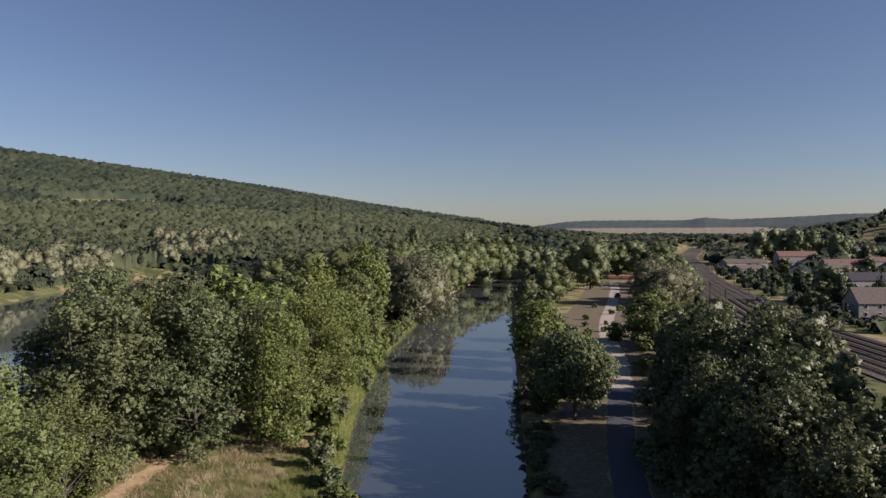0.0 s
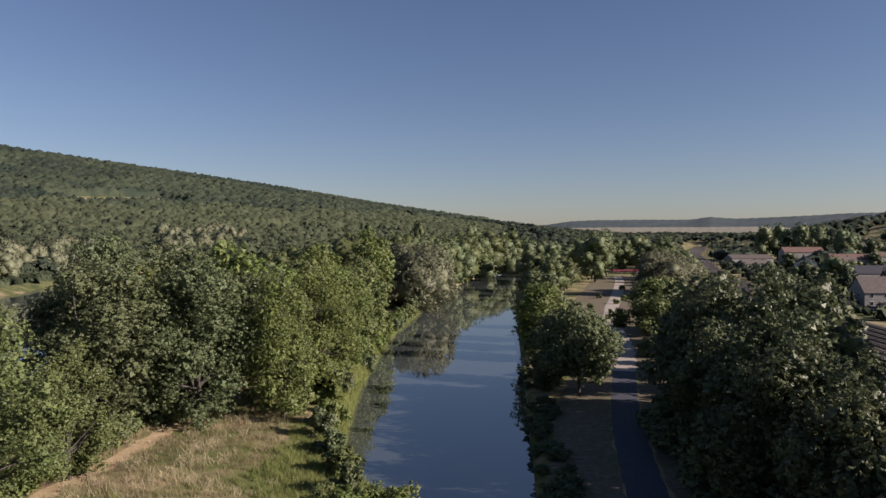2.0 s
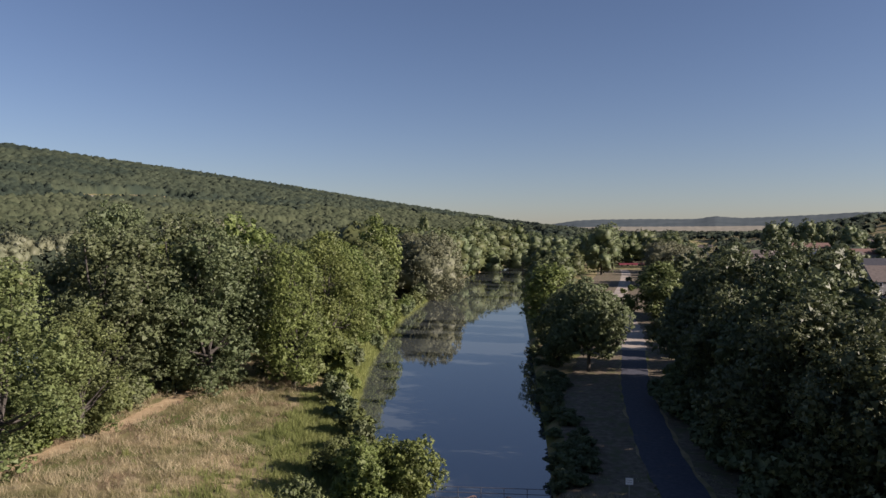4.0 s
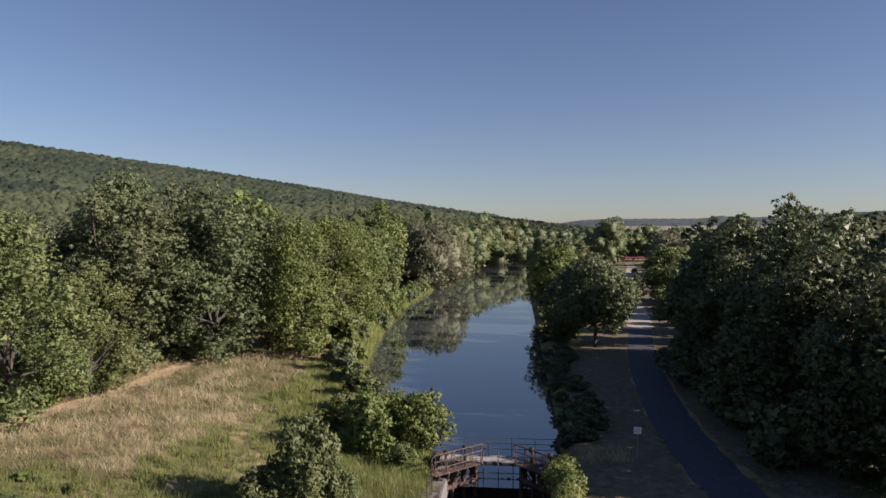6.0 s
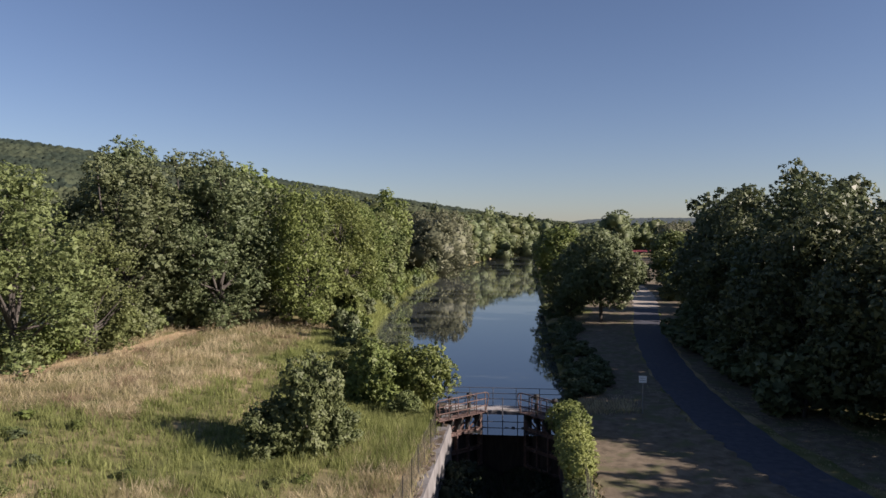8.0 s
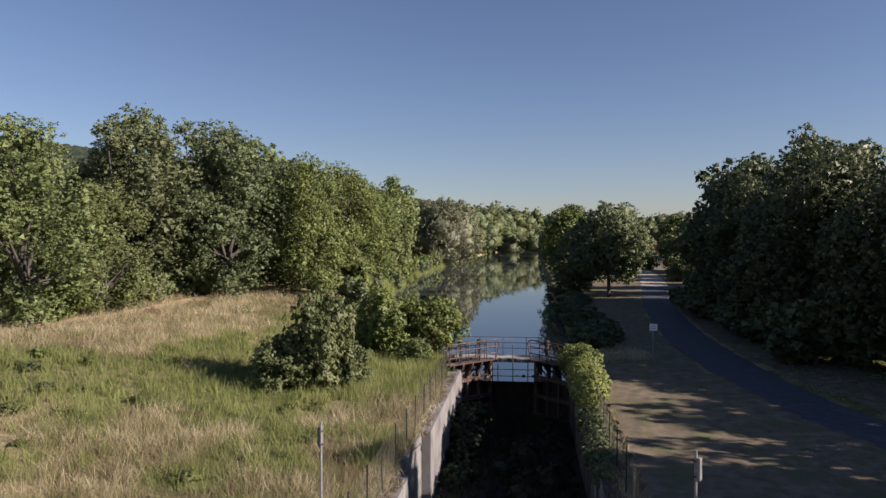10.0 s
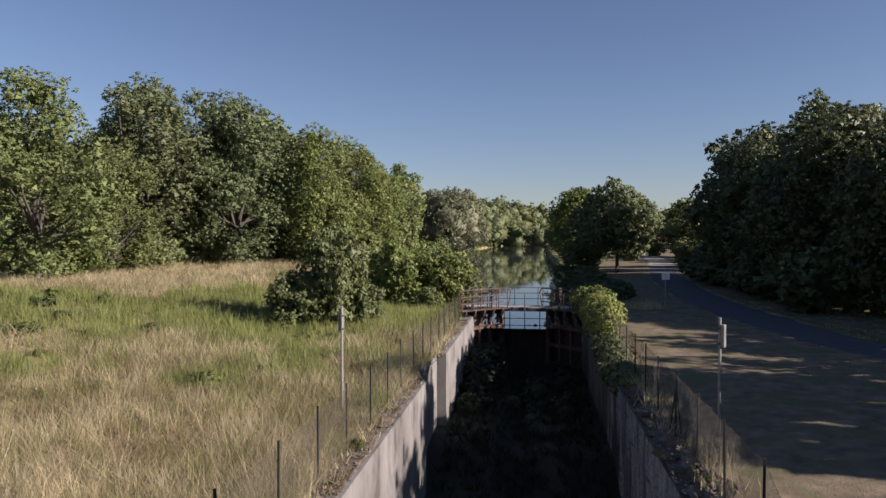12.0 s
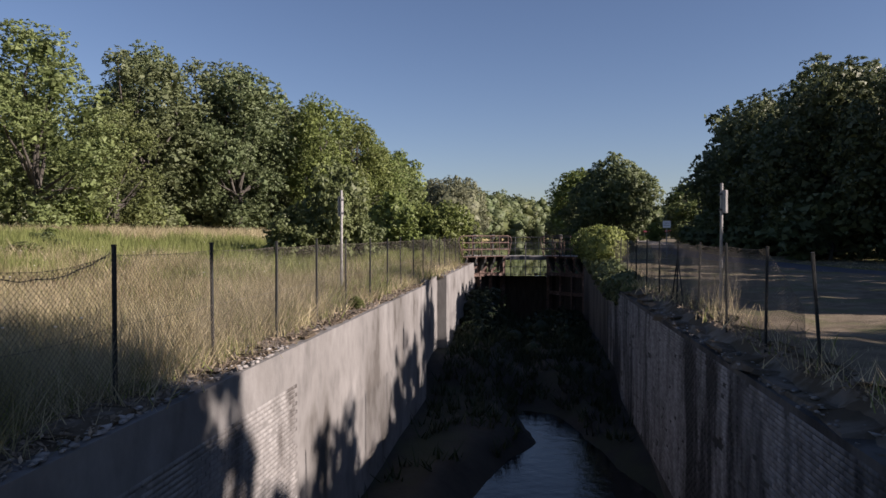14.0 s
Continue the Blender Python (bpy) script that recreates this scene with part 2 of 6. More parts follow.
def placed(name, me, mat, parent=None, label="", smooth=False, m=None):
    if mat and not me.materials:
        me.materials.append(mat)
    if smooth:
        me.polygons.foreach_set("use_smooth", np.ones(len(me.polygons), bool))
    ob = new(name, me)
    if parent is not None:
        ob.parent = parent
    if m is not None:
        ob.matrix_basis = m
    return tagged(ob, label)


def part(name, bm, mat, parent=None, label="", smooth=False, m=None):
    me = bpy.data.meshes.new(name)
    bm.to_mesh(me)
    bm.free()
    return placed(name, me, mat, parent, label, smooth, m)


def box(bm, lo, hi, bevel=0.0, m=None):
    lo, hi = Vector(lo), Vector(hi)
    made = bmesh.ops.create_cube(bm, size=1, matrix=Matrix.Translation((lo + hi) / 2) @ Matrix.Diagonal((*(hi - lo), 1)))["verts"]
    if bevel:
        edges = list({e for v in made for e in v.link_edges})
        made = bmesh.ops.bevel(bm, geom=edges, offset=bevel, segments=1, affect="EDGES")["verts"]
    if m is not None:
        bmesh.ops.transform(bm, matrix=m, verts=made)
    return bm


def tube(bm, points, radius, sides=8, radius_end=None, caps=True):
    """A round bar along points."""
    points = [Vector(p) for p in points]
    rings = []
    for i, p in enumerate(points):
        a = points[max(i - 1, 0)]
        b = points[min(i + 1, len(points) - 1)]
        turn = (b - a).to_track_quat("Z", "Y")
        r = radius if radius_end is None else radius + (radius_end - radius) * i / (len(points) - 1)
        rings.append([bm.verts.new(p + turn @ Vector((r * math.cos(k * math.tau / sides), r * math.sin(k * math.tau / sides), 0))) for k in range(sides)])
    for a, b in zip(rings, rings[1:]):
        for k in range(sides):
            bm.faces.new((a[k], a[(k + 1) % sides], b[(k + 1) % sides], b[k]))
    if caps:
        bm.faces.new(rings[0][::-1])
        bm.faces.new(rings[-1])
    return bm


def thing(name, m, label, category, group="", kind=""):
    ob = new(name)
    ob.empty_display_size = 0.3
    ob.matrix_basis = m
    return tagged(ob, label, category, group, kind)


def smooth_step(v):
    v = np.clip(v, 0, 1)
    return v * v * (3 - 2 * v)


def ico(level):
    bm = bmesh.new()
    bmesh.ops.create_icosphere(bm, subdivisions=level, radius=1)
    v = np.array([p.co[:] for p in bm.verts])
    f = np.array([[p.index for p in q.verts] for q in bm.faces])
    bm.free()
    return v, f


ICO1, ICO2 = ico(1), ico(2)
OCTA = (np.array([(1, 0, 0), (0, 1, 0), (-1, 0, 0), (0, -1, 0), (0, 0, 1), (0, 0, -1)], float), np.array([(0, 1, 4), (1, 2, 4), (2, 3, 4), (3, 0, 4), (1, 0, 5), (2, 1, 5), (3, 2, 5), (0, 3, 5)]))

# ---- land and water ----
WALL_L, WALL_R = -5.8, 1.85           # inner faces of the lock chamber
LOCK_Y0, LOCK_Y1 = -14.0, 51.0
CANAL_Z, RIVER_Z = -1.0, -3.0
BANK_Y = [51, 60, 70, 81, 115, 136, 183, 235, 328, 420, 507, 560, 640, 800]
BANK_L = [-6.2, -8, -13, -18.8, -24, -25.8, -28.8, -28.5, -28, -19.5, 4, 38, 110, 290]
BANK_R = [2.2, 2.4, 2.6, 2.6, 2.6, 2.6, 2.6, 2.8, 4, 11, 34, 66, 140, 320]
RIVER = [(-90, 60), (-120, 140), (-152, 206), (-187, 262), (-210, 330), (-225, 420), (-234, 500)]
ROAD = [(20.5, 22), (16.6, 33), (14.1, 43), (13.4, 55), (13.6, 70), (15.3, 90), (17.2, 106), (21.4, 133), (26, 165), (29, 200), (35, 245), (45, 300), (60, 391), (66, 440)]
RAILS = [(85, -120), (86, 60), (87, 150), (87.5, 204), (90, 255), (101, 324), (120, 437), (144, 555), (171, 672), (228, 922), (308, 1200), (390, 1500)]
RIDGE = [(-2300, -600, 235), (-1600, 700, 228), (-1060, 1443, 193), (-905, 1613, 172), (-733, 1861, 149), (-502, 2193, 105), (-362, 2423, 68), (-260, 2600, 56), (-92, 2998, 22), (150, 3500, 4)]


def from_line(x, y, line):
    """Distance to a line of points, and what it carries in its third place."""
    best, value = np.full(np.shape(x), 1e9), np.zeros(np.shape(x))
    for p, q in zip(line, line[1:]):
        dx, dy = q[0] - p[0], q[1] - p[1]
        k = np.clip(((x - p[0]) * dx + (y - p[1]) * dy) / (dx * dx + dy * dy), 0, 1)
        d = np.hypot(x - p[0] - k * dx, y - p[1] - k * dy)
        near = d < best
        best = np.where(near, d, best)
        if len(p) > 2:
            value = np.where(near, p[2] + k * (q[2] - p[2]), value)
    return best, value


def waves(x, y, size, seed=0.0):
    """Smooth unevenness between -1 and 1."""
    x, y = np.asarray(x) / size, np.asarray(y) / size
    return (np.sin(x * 1.7 + 1.3 * np.sin(y * 0.9 + seed) + seed) * np.sin(y * 1.3 + 1.1 * np.sin(x * 1.1 + 2 * seed)) + 0.5 * np.sin(x * 3.9 + y * 2.7 + seed * 3) * np.sin(y * 4.3 - x * 2.1)) / 1.5


def land(x, y):
    """Height of the ground."""
    x, y = np.asarray(x, float), np.asarray(y, float)
    d, top = from_line(x, y, RIDGE)
    hill = top * smooth_step(1.02 - d / 1500) * np.clip(1.06 - d / 1150, 0, 1) ** 0.6
    beyond = (x - np.interp(y, [p[1] for p in RIDGE], [p[0] for p in RIDGE])) < 0
    hill = np.where(beyond, np.maximum(hill, top * np.clip(1 - d / 5000, 0.3, 1)), hill)
    right = 172 * np.exp(-(((x - 1830) / 150) ** 2) - ((y - 3350) / 320) ** 2) + 16 * smooth_step((x - 230) / 500) * smooth_step((y - 350) / 500) + 40 * smooth_step((x - 330) / 330) * np.exp(-(((y - 1150) / 420) ** 2))
    z = hill + right + 0.12 * waves(x, y, 9, 1.0) + 0.25 * waves(x, y, 31, 2.0)
    # the lock's sides are level
    flat = smooth_step(1 - (np.maximum(np.abs(x + 2) - 9, 0) + np.maximum(np.abs(y - 20) - 34, 0)) / 8)
    z = z * (1 - flat) + (-0.02 + 0.05 * waves(x, y, 5, 3.0)) * flat
    # the meadow swells towards the wood
    z = z + 1.9 * smooth_step((-x - 10) / 24) * smooth_step((y - 12) / 34) * smooth_step((150 - y) / 50) * smooth_step((x + 110) / 40)
    for line, wide in ((ROAD, 9), (RAILS, 26)):
        d, _ = from_line(x, y, line)
        z = z * (1 - smooth_step((wide - d) / 6))
    inside = np.minimum(x - np.interp(y, BANK_Y, BANK_L), np.interp(y, BANK_Y, BANK_R) - x)
    inside = np.where((y > 50.5) & (y < 800), inside, -50)
    z = z * (1 - smooth_step((inside + 3) / 4)) - 2.8 * smooth_step((inside + 1.8) / 3.4)
    r, _ = from_line(x, y, RIVER)
    z = z * (1 - smooth_step((48 - r) / 22)) - 5.0 * smooth_step((32 - r) / 14)
    return z


def spaced(stops):
    out = []
    for (a, s), (b, _) in zip(stops, stops[1:]):
        out += list(np.arange(a, b - s * 0.4, s))
    return np.array(out + [stops[-1][0]])


def sheet(name, xs, ys, height, mat, keep=None, label="", category="", kind="structure"):
    gx, gy = np.meshgrid(xs, ys)
    verts = np.stack([gx, gy, height(gx, gy)], -1).reshape(-1, 3)
    i, j = np.meshgrid(np.arange(len(xs) - 1), np.arange(len(ys) - 1))
    a = (j * len(xs) + i).ravel()
    quads = np.stack([a, a + 1, a + 1 + len(xs), a + len(xs)], 1)
    if keep is not None:
        mid = verts[quads].mean(1)
        quads = quads[keep(mid[:, 0], mid[:, 1])]
    return tagged(placed(name, mesh_of(name, verts, quads), mat, smooth=True), label, category, kind=kind)


HOLE = (WALL_L - 0.9, WALL_R + 0.9)
xs = spaced([(-4900, 350), (-2800, 120), (-1300, 45), (-400, 15), (-100, 4), (-48, 1.6), (HOLE[0], HOLE[1] - HOLE[0]), (HOLE[1], 0.4), (4.3, 1.6), (60, 5), (160, 15), (450, 50), (1200, 130), (2600, 300), (4900, 1)])
ys = spaced([(-2500, 400), (-300, 60), (-74, 10), (LOCK_Y0, 2.5), (LOCK_Y1, 1.5), (90, 2.5), (260, 6), (600, 15), (1000, 45), (2200, 100), (3600, 250), (4900, 1)])
ground = sheet("ground", xs, ys, land, M_GROUND, lambda x, y: ~((x > HOLE[0]) & (x < HOLE[1]) & (y > LOCK_Y0) & (y < LOCK_Y1 + 2.4)), "dry summer meadow and valley ground with worn patches", "ground")


def curve_points(line, step):
    """Evenly spaced points on a smooth curve through a line of points."""
    pts = [Vector((p[0], p[1], 0)) for p in line]
    fine = []
    for i in range(len(pts) - 1):
        p0, p1, p2, p3 = pts[max(i - 1, 0)], pts[i], pts[i + 1], pts[min(i + 2, len(pts) - 1)]
        n = max(2, int((p2 - p1).length / step))
        for k in range(n):
            u = k / n
            fine.append(0.5 * ((2 * p1) + (p2 - p0) * u + (2 * p0 - 5 * p1 + 4 * p2 - p3) * u * u + (3 * p1 - p0 - 3 * p2 + p3) * u ** 3))
    return fine + [pts[-1]]


def sideways(fine, i):
    d = (fine[min(i + 1, len(fine) - 1)] - fine[max(i - 1, 0)]).normalized()
    return Vector((d.y, -d.x, 0))


def band(name, line, half, height, mat, label, category, lift=0.0, step=4.0, across=4, wobble=0.0):
    """A strip along a line of points, laid on a surface."""
    fine = curve_points(line, step)
    verts = []
    for i, p in enumerate(fine):
        n = sideways(fine, i)
        for k in range(across + 1):
            w = half * (2 * k / across - 1) * (1 + wobble * math.sin(i * 1.7 + (k > across / 2) * 2.1) * (k in (0, across)))
            q = p + n * w
            verts.append((q.x, q.y, 0))
    verts = np.array(verts)
    verts[:, 2] = height(verts[:, 0], verts[:, 1]) + lift
    i, j = np.meshgrid(np.arange(across), np.arange(len(fine) - 1))
    a = (j * (across + 1) + i).ravel()
    quads = np.stack([a, a + across + 1, a + across + 2, a + 1], 1)
    return tagged(placed(name, mesh_of(name, verts, quads), mat, smooth=True), label, category, kind="structure")


def level(z):
    return lambda x, y: np.full(np.shape(x), float(z))


# still water of the canal above the lock, and of the river beyond the trees
mid_y = np.array([51.6, 60, 70, 81, 95, 115, 136, 183, 235, 280, 328, 380, 420, 460, 507, 560, 640, 790])
cl, cr = np.interp(mid_y, BANK_Y, BANK_L) - 3, np.interp(mid_y, BANK_Y, BANK_R) + 3
cl[0], cr[0] = WALL_L, WALL_R
v = np.concatenate([np.stack([cl, mid_y, np.full(len(mid_y), CANAL_Z)], 1), np.stack([cr, mid_y, np.full(len(mid_y), CANAL_Z)], 1)])
n = len(mid_y)
tagged(placed("water_canal", mesh_of("water_canal", v, [(i, i + n, i + n + 1, i + 1) for i in range(n - 1)]), M_WATER), "calm dark canal water that mirrors sky and trees", "water", kind="structure")
band("water_river", RIVER, 34, level(RIVER_Z), M_WATER, "still dark river water behind the trees", "water", step=30)

flat_road = lambda x, y: np.full(np.shape(x), 0.03)
band("road", ROAD[:8], 2.0, flat_road, M_ROAD, "narrow asphalt towpath road, tinted bluish dark for its deep tree shade", "road", step=1.5, wobble=0.04)
band("park_lawn", ROAD[7:], 15.0, land, M_LAWN, "dry brown park grass beside the gravel path", "lawn", lift=0.05, step=2, across=16)
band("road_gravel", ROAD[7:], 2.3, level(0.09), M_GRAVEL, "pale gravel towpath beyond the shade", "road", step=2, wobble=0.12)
TRACK = [(-62, 34), (-48, 46), (-42, 55), (-40, 66), (-39.5, 78), (-39, 90)]
band("footpath", TRACK, 1.1, land, M_TRACK, "trodden tan footpath along the edge of the wood", "path", lift=0.03, step=1.0, wobble=0.2)
band("railway_bed", RAILS, 13.0, level(0.35), M_BALLAST, "wide brown ballast bed of the railway lines", "railway bed", step=8, across=6)


def lumpy(x, y):
    """Uneven worn turf over the ground."""
    return land(x, y) + 0.05 * waves(x, y, 0.9, 1.0) + 0.035 * waves(x, y, 0.37, 3.0)


band("lawn", [(6.4, 2), (6.6, 14), (7.0, 26), (7.2, 38), (7.0, 50), (7.4, 62)], 3.9, lumpy, M_LAWN, "dusty worn lumpy grass strip between lock and road", "lawn", lift=0.10, step=0.5, across=22, wobble=0.05)
band("lawn", [(13.6, 2), (13.4, 14), (12.2, 27), (9.1, 38), (7.6, 50)], 4.0, lumpy, M_LAWN, "dusty worn grass beside the road", "lawn", lift=0.085, step=0.5, across=22, wobble=0.05)

band("river_bank", [(p[0] - 42, p[1] + 8) for p in RIVER[1:]] + [(-262, 560), (-240, 640)], 19, land, M_BANKGRASS, "rough green grass on the far river bank", "bank", lift=0.15, step=8, across=8)
band("garden_ground", [(152, 215), (168, 300), (190, 400), (230, 520), (290, 700)], 46, land, M_BANKGRASS, "green garden ground of the village", "ground", lift=0.1, step=12, across=16)
band("rough_ground", [(62, 60), (63, 150), (66, 230), (80, 320), (98, 410)], 12, land, M_BANKGRASS, "rough green strip below the railway", "ground", lift=0.1, step=8, across=8)
band("verge", [(7.6, 61), (8.2, 75), (9.6, 92), (11.6, 108), (14.6, 126), (18, 145)], 3.6, land, M_LAWN, "dusty shaded verge between canal and road", "verge", lift=0.028, step=2.0, across=8, wobble=0.08)
band("verge", [(20.5, 40), (18.6, 55), (18.6, 70), (20.2, 90), (22.4, 108), (26.5, 133)], 2.6, land, M_LAWN, "dusty shaded verge at the foot of the roadside trees", "verge", lift=0.028, step=2.0, across=8, wobble=0.08)

# ---- trees ----
def limb(bm, a, b, r0, r1, rng, bends=3, sides=4):
    a, b = Vector(a), Vector(b)
    pts = [a.lerp(b, k / bends) + Vector(rng.normal(0, 0.05 * (b - a).length, 3)) * (0 < k < bends) for k in range(bends + 1)]
    tube(bm, pts, r0, sides, r1, caps=False)


def leaves(rng, centres, radii, count, leaf, droop=0.0, squash=1.0, up=0.15):
    """Leaf sprays gathered in small round tufts over the skins of the lobes: corners, faces and soft normals."""
    weight = radii ** 2
    near = count > 3000
    per = 10 if near else 5
    tufts = max(30, count // per)
    pick = rng.choice(len(radii), int(tufts * 2.4), p=weight / weight.sum())
    way = rng.normal(size=(len(pick), 3))
    way[:, 2] += up
    way /= np.linalg.norm(way, axis=1)[:, None]
    far = radii[pick] * (0.80 + 0.26 * rng.random(len(pick)))
    spot = centres[pick] + way * far[:, None] * (1, 1, squash)
    hidden = np.zeros(len(pick), bool)
    for c, r in zip(centres, radii):
        hidden |= (((spot - c) / (1, 1, squash)) ** 2).sum(1) < (0.76 * r) ** 2
    keep = np.where(~hidden)[0][:tufts]
    per = count // len(keep) + 1
    ball = leaf * (1.1 + 1.3 * rng.random(len(keep)) ** 1.5) * (1.0 if near else 0.6)
    spot, way, ball = np.repeat(spot[keep], per, 0), np.repeat(way[keep], per, 0), np.repeat(ball, per)[:, None]
    out = rng.normal(size=spot.shape) + way * 0.75 + np.array((0, 0, 0.35))
    out /= np.linalg.norm(out, axis=1)[:, None]
    spot = spot + out * ball * (0.55 + 0.5 * rng.random(ball.shape)) * (1, 1, 0.75 + droop) - np.array((0, 0, droop * leaf))
    face = out + rng.normal(0, 0.42, way.shape) + np.array((0, 0, 0.2))
    face /= np.linalg.norm(face, axis=1)[:, None]
    side = np.cross(face, rng.normal(size=face.shape))
    side /= np.linalg.norm(side, axis=1)[:, None]
    along = np.cross(face, side)
    along[:, 2] -= droop
    size = leaf * (0.5 + 0.8 * rng.random(len(spot)))[:, None]
    sag = face * size * 0.2
    tri = np.stack([spot - along * size * 0.85 - sag, spot + along * size * 0.55 + side * size * 0.55, spot + along * size * 0.6 - side * size * 0.55 - sag], 1)
    wrong = ((np.cross(tri[:, 1] - tri[:, 0], tri[:, 2] - tri[:, 0]) * face).sum(1) < 0)
    tri[wrong] = tri[wrong][:, ::-1]
    soft = out * (0.75 if near else 0.4) + way * (0.45 if near else 0.8) + face * 0.3
    soft /= np.linalg.norm(soft, axis=1)[:, None]
    return tri.reshape(-1, 3), np.arange(len(spot) * 3).reshape(-1, 3), np.repeat(soft, 3, 0)


def cores(rng, centres, radii, squash=1.0, fill=0.62, core=ICO2):
    """Ragged inner masses that close the lobes."""
    vs, fs = [], []
    v0, f0 = core
    big = radii > 0.5 * radii.max()
    centres, radii = centres[big], radii[big]
    for i, (c, r) in enumerate(zip(centres, radii)):
        bumpy = 1 + 0.2 * np.sin(v0[:, 0] * 5 + i) * np.sin(v0[:, 1] * 4.3 + 2 * i) + 0.12 * rng.normal(size=len(v0))
        vs.append(c + v0 * (r * fill * bumpy)[:, None] * (1, 1, squash))
        fs.append(f0 + i * len(v0))
    return np.concatenate(vs), np.concatenate(fs), np.tile(v0, (len(radii), 1)) + rng.normal(0, 0.25, (len(radii) * len(v0), 3))


def inner_leaves(rng, centres, radii, count, leaf, squash):
    """Large loose sprays inside the lobes, which close an open crown without a skin."""
    pick = rng.choice(len(radii), count, p=radii ** 3 / (radii ** 3).sum())
    way = rng.normal(size=(count, 3))
    way /= np.linalg.norm(way, axis=1)[:, None]
    spot = centres[pick] + way * (radii[pick] * (0.1 + 0.6 * rng.random(count)))[:, None] * (1, 1, squash)
    face = way + rng.normal(0, 0.8, way.shape)
    face /= np.linalg.norm(face, axis=1)[:, None]
    side = np.cross(face, rng.normal(size=face.shape))
    side /= np.linalg.norm(side, axis=1)[:, None]
    along = np.cross(face, side)
    size = leaf * (0.6 + 0.6 * rng.random(count))[:, None]
    tri = np.stack([spot - along * size * 0.8, spot + along * size * 0.5 + side * size * 0.6, spot + along * size * 0.5 - side * size * 0.6], 1)
    wrong = (np.cross(tri[:, 1] - tri[:, 0], tri[:, 2] - tri[:, 0]) * face).sum(1) < 0
    tri[wrong] = tri[wrong][:, ::-1]
    return tri.reshape(-1, 3), np.arange(count * 3).reshape(-1, 3), np.repeat(face, 3, 0)


def foliage(rng, centres, radii, count, leaf, droop=0.0, squash=1.0, up=0.15, fill=0.62, core=ICO1):
    """One mesh of leaf sprays over closing inner masses."""
    lv, lf, ln = leaves(rng, centres, radii, count, leaf, droop, squash, up)
    if fill < 0.6:
        cv, cf, cn = inner_leaves(rng, centres, radii, count // 6, leaf * 2.8, squash)
    else:
        cv, cf, cn = cores(rng, centres, radii, squash, fill, core)
    return mesh_of("crown", np.concatenate([lv, cv]), tris=np.concatenate([lf, cf + len(lv)]), normals=np.concatenate([ln, cn]))


def crown_lobes(rng, radius, height, base, lobes, top_heavy=0.0, plump=1.0):
    """Uneven lobes over an egg between base and height: large ones first, small ones on their shoulders."""
    big = lobes // 2
    k = np.arange(big) + 0.5
    z = 1 - 2 * k / big
    turn = k * 2.399963 + rng.normal(0, 0.45, big)
    flat = np.sqrt(1 - z * z)
    half = (height - base) / 2
    out = 0.50 + 0.30 * rng.random(big)
    size = radius * plump * (0.25 + 0.19 * rng.random(big))
    c = np.stack([np.cos(turn) * flat * radius * out, np.sin(turn) * flat * radius * out, base + half + z * (half - size * 0.7) * (0.92 + 0.16 * rng.random(big))], 1)
    c[:, :2] *= (1 - (0.20 + top_heavy) * z)[:, None]
    host = rng.integers(0, big, lobes - big)
    way = rng.normal(size=(lobes - big, 3)) + 1.2 * (c[host] - (0, 0, base + half)) / radius
    way /= np.linalg.norm(way, axis=1)[:, None]
    small = radius * (0.12 + 0.12 * rng.random(lobes - big))
    extra = c[host] + way * size[host, None] * 0.9
    extra[:, 2] = np.maximum(extra[:, 2], base + small)
    return np.concatenate([c, extra, [[0, 0, base + half]]]), np.concatenate([size, small, [radius * 0.5]])


def tree(name, mat, seed, radius, height, base, lobes, count, leaf, label, droop=0.0, squash=1.0, group="trees along the canal", category="tree", trunk=True, up=0.15, fill=0.52, top_heavy=0.0, core=ICO1):
    """A tree of that size at the origin: trunk with limbs, and a crown of leaf sprays."""
    rng = np.random.default_rng(seed)
    ob = thing(name, Matrix(), label, category, group)
    c, r = crown_lobes(rng, radius, height, base, lobes, top_heavy, 1.4 if fill > 0.7 else 1.0)
    bm = bmesh.new()
    thick = 0.018 * height + 0.06
    fork = Vector((rng.normal(0, 0.2), rng.normal(0, 0.2), base + (height - base) * 0.25))
    tube(bm, [(0, 0, -0.6), (0, 0, 0.0), Vector((0, 0, 0)).lerp(fork, 0.5) + Vector(rng.normal(0, 0.1, 3)), fork], thick * 1.25, 8, thick * 0.7, caps=False)
    for i in range(min(lobes, 12)):
        limb(bm, fork.lerp(Vector((0, 0, base * 0.5)), 0.5 * rng.random()), c[i * lobes // 12] * np.array((0.95, 0.95, 1)), thick * 0.45, thick * 0.1, rng)
    limb(bm, fork, (0, 0, height * 0.9), thick * 0.6, thick * 0.1, rng)
    part("trunk", bm, M_BARK, ob, smooth=True)
    placed("crown", foliage(rng, c, r, count, leaf, droop, squash, up, fill, core), mat, ob)
    ob["used"] = 0
    return ob


def plant(proto, x, y, turn=0.0, scale=1.0, tall=1.0, sink=0.0, label=""):
    """Stands a tree at a place: the first time the tree itself, then copies."""
    m = pose(x, y, float(land(x, y)) - sink, 0, 0, turn)
    if proto["used"] == 0:
        ob = proto
        ob.matrix_basis = m
    else:
        ob = copy_thing(proto, m)
    proto["used"] = proto["used"] + 1
    ob.scale = (scale, scale, scale * tall)
    return tagged(ob, label)


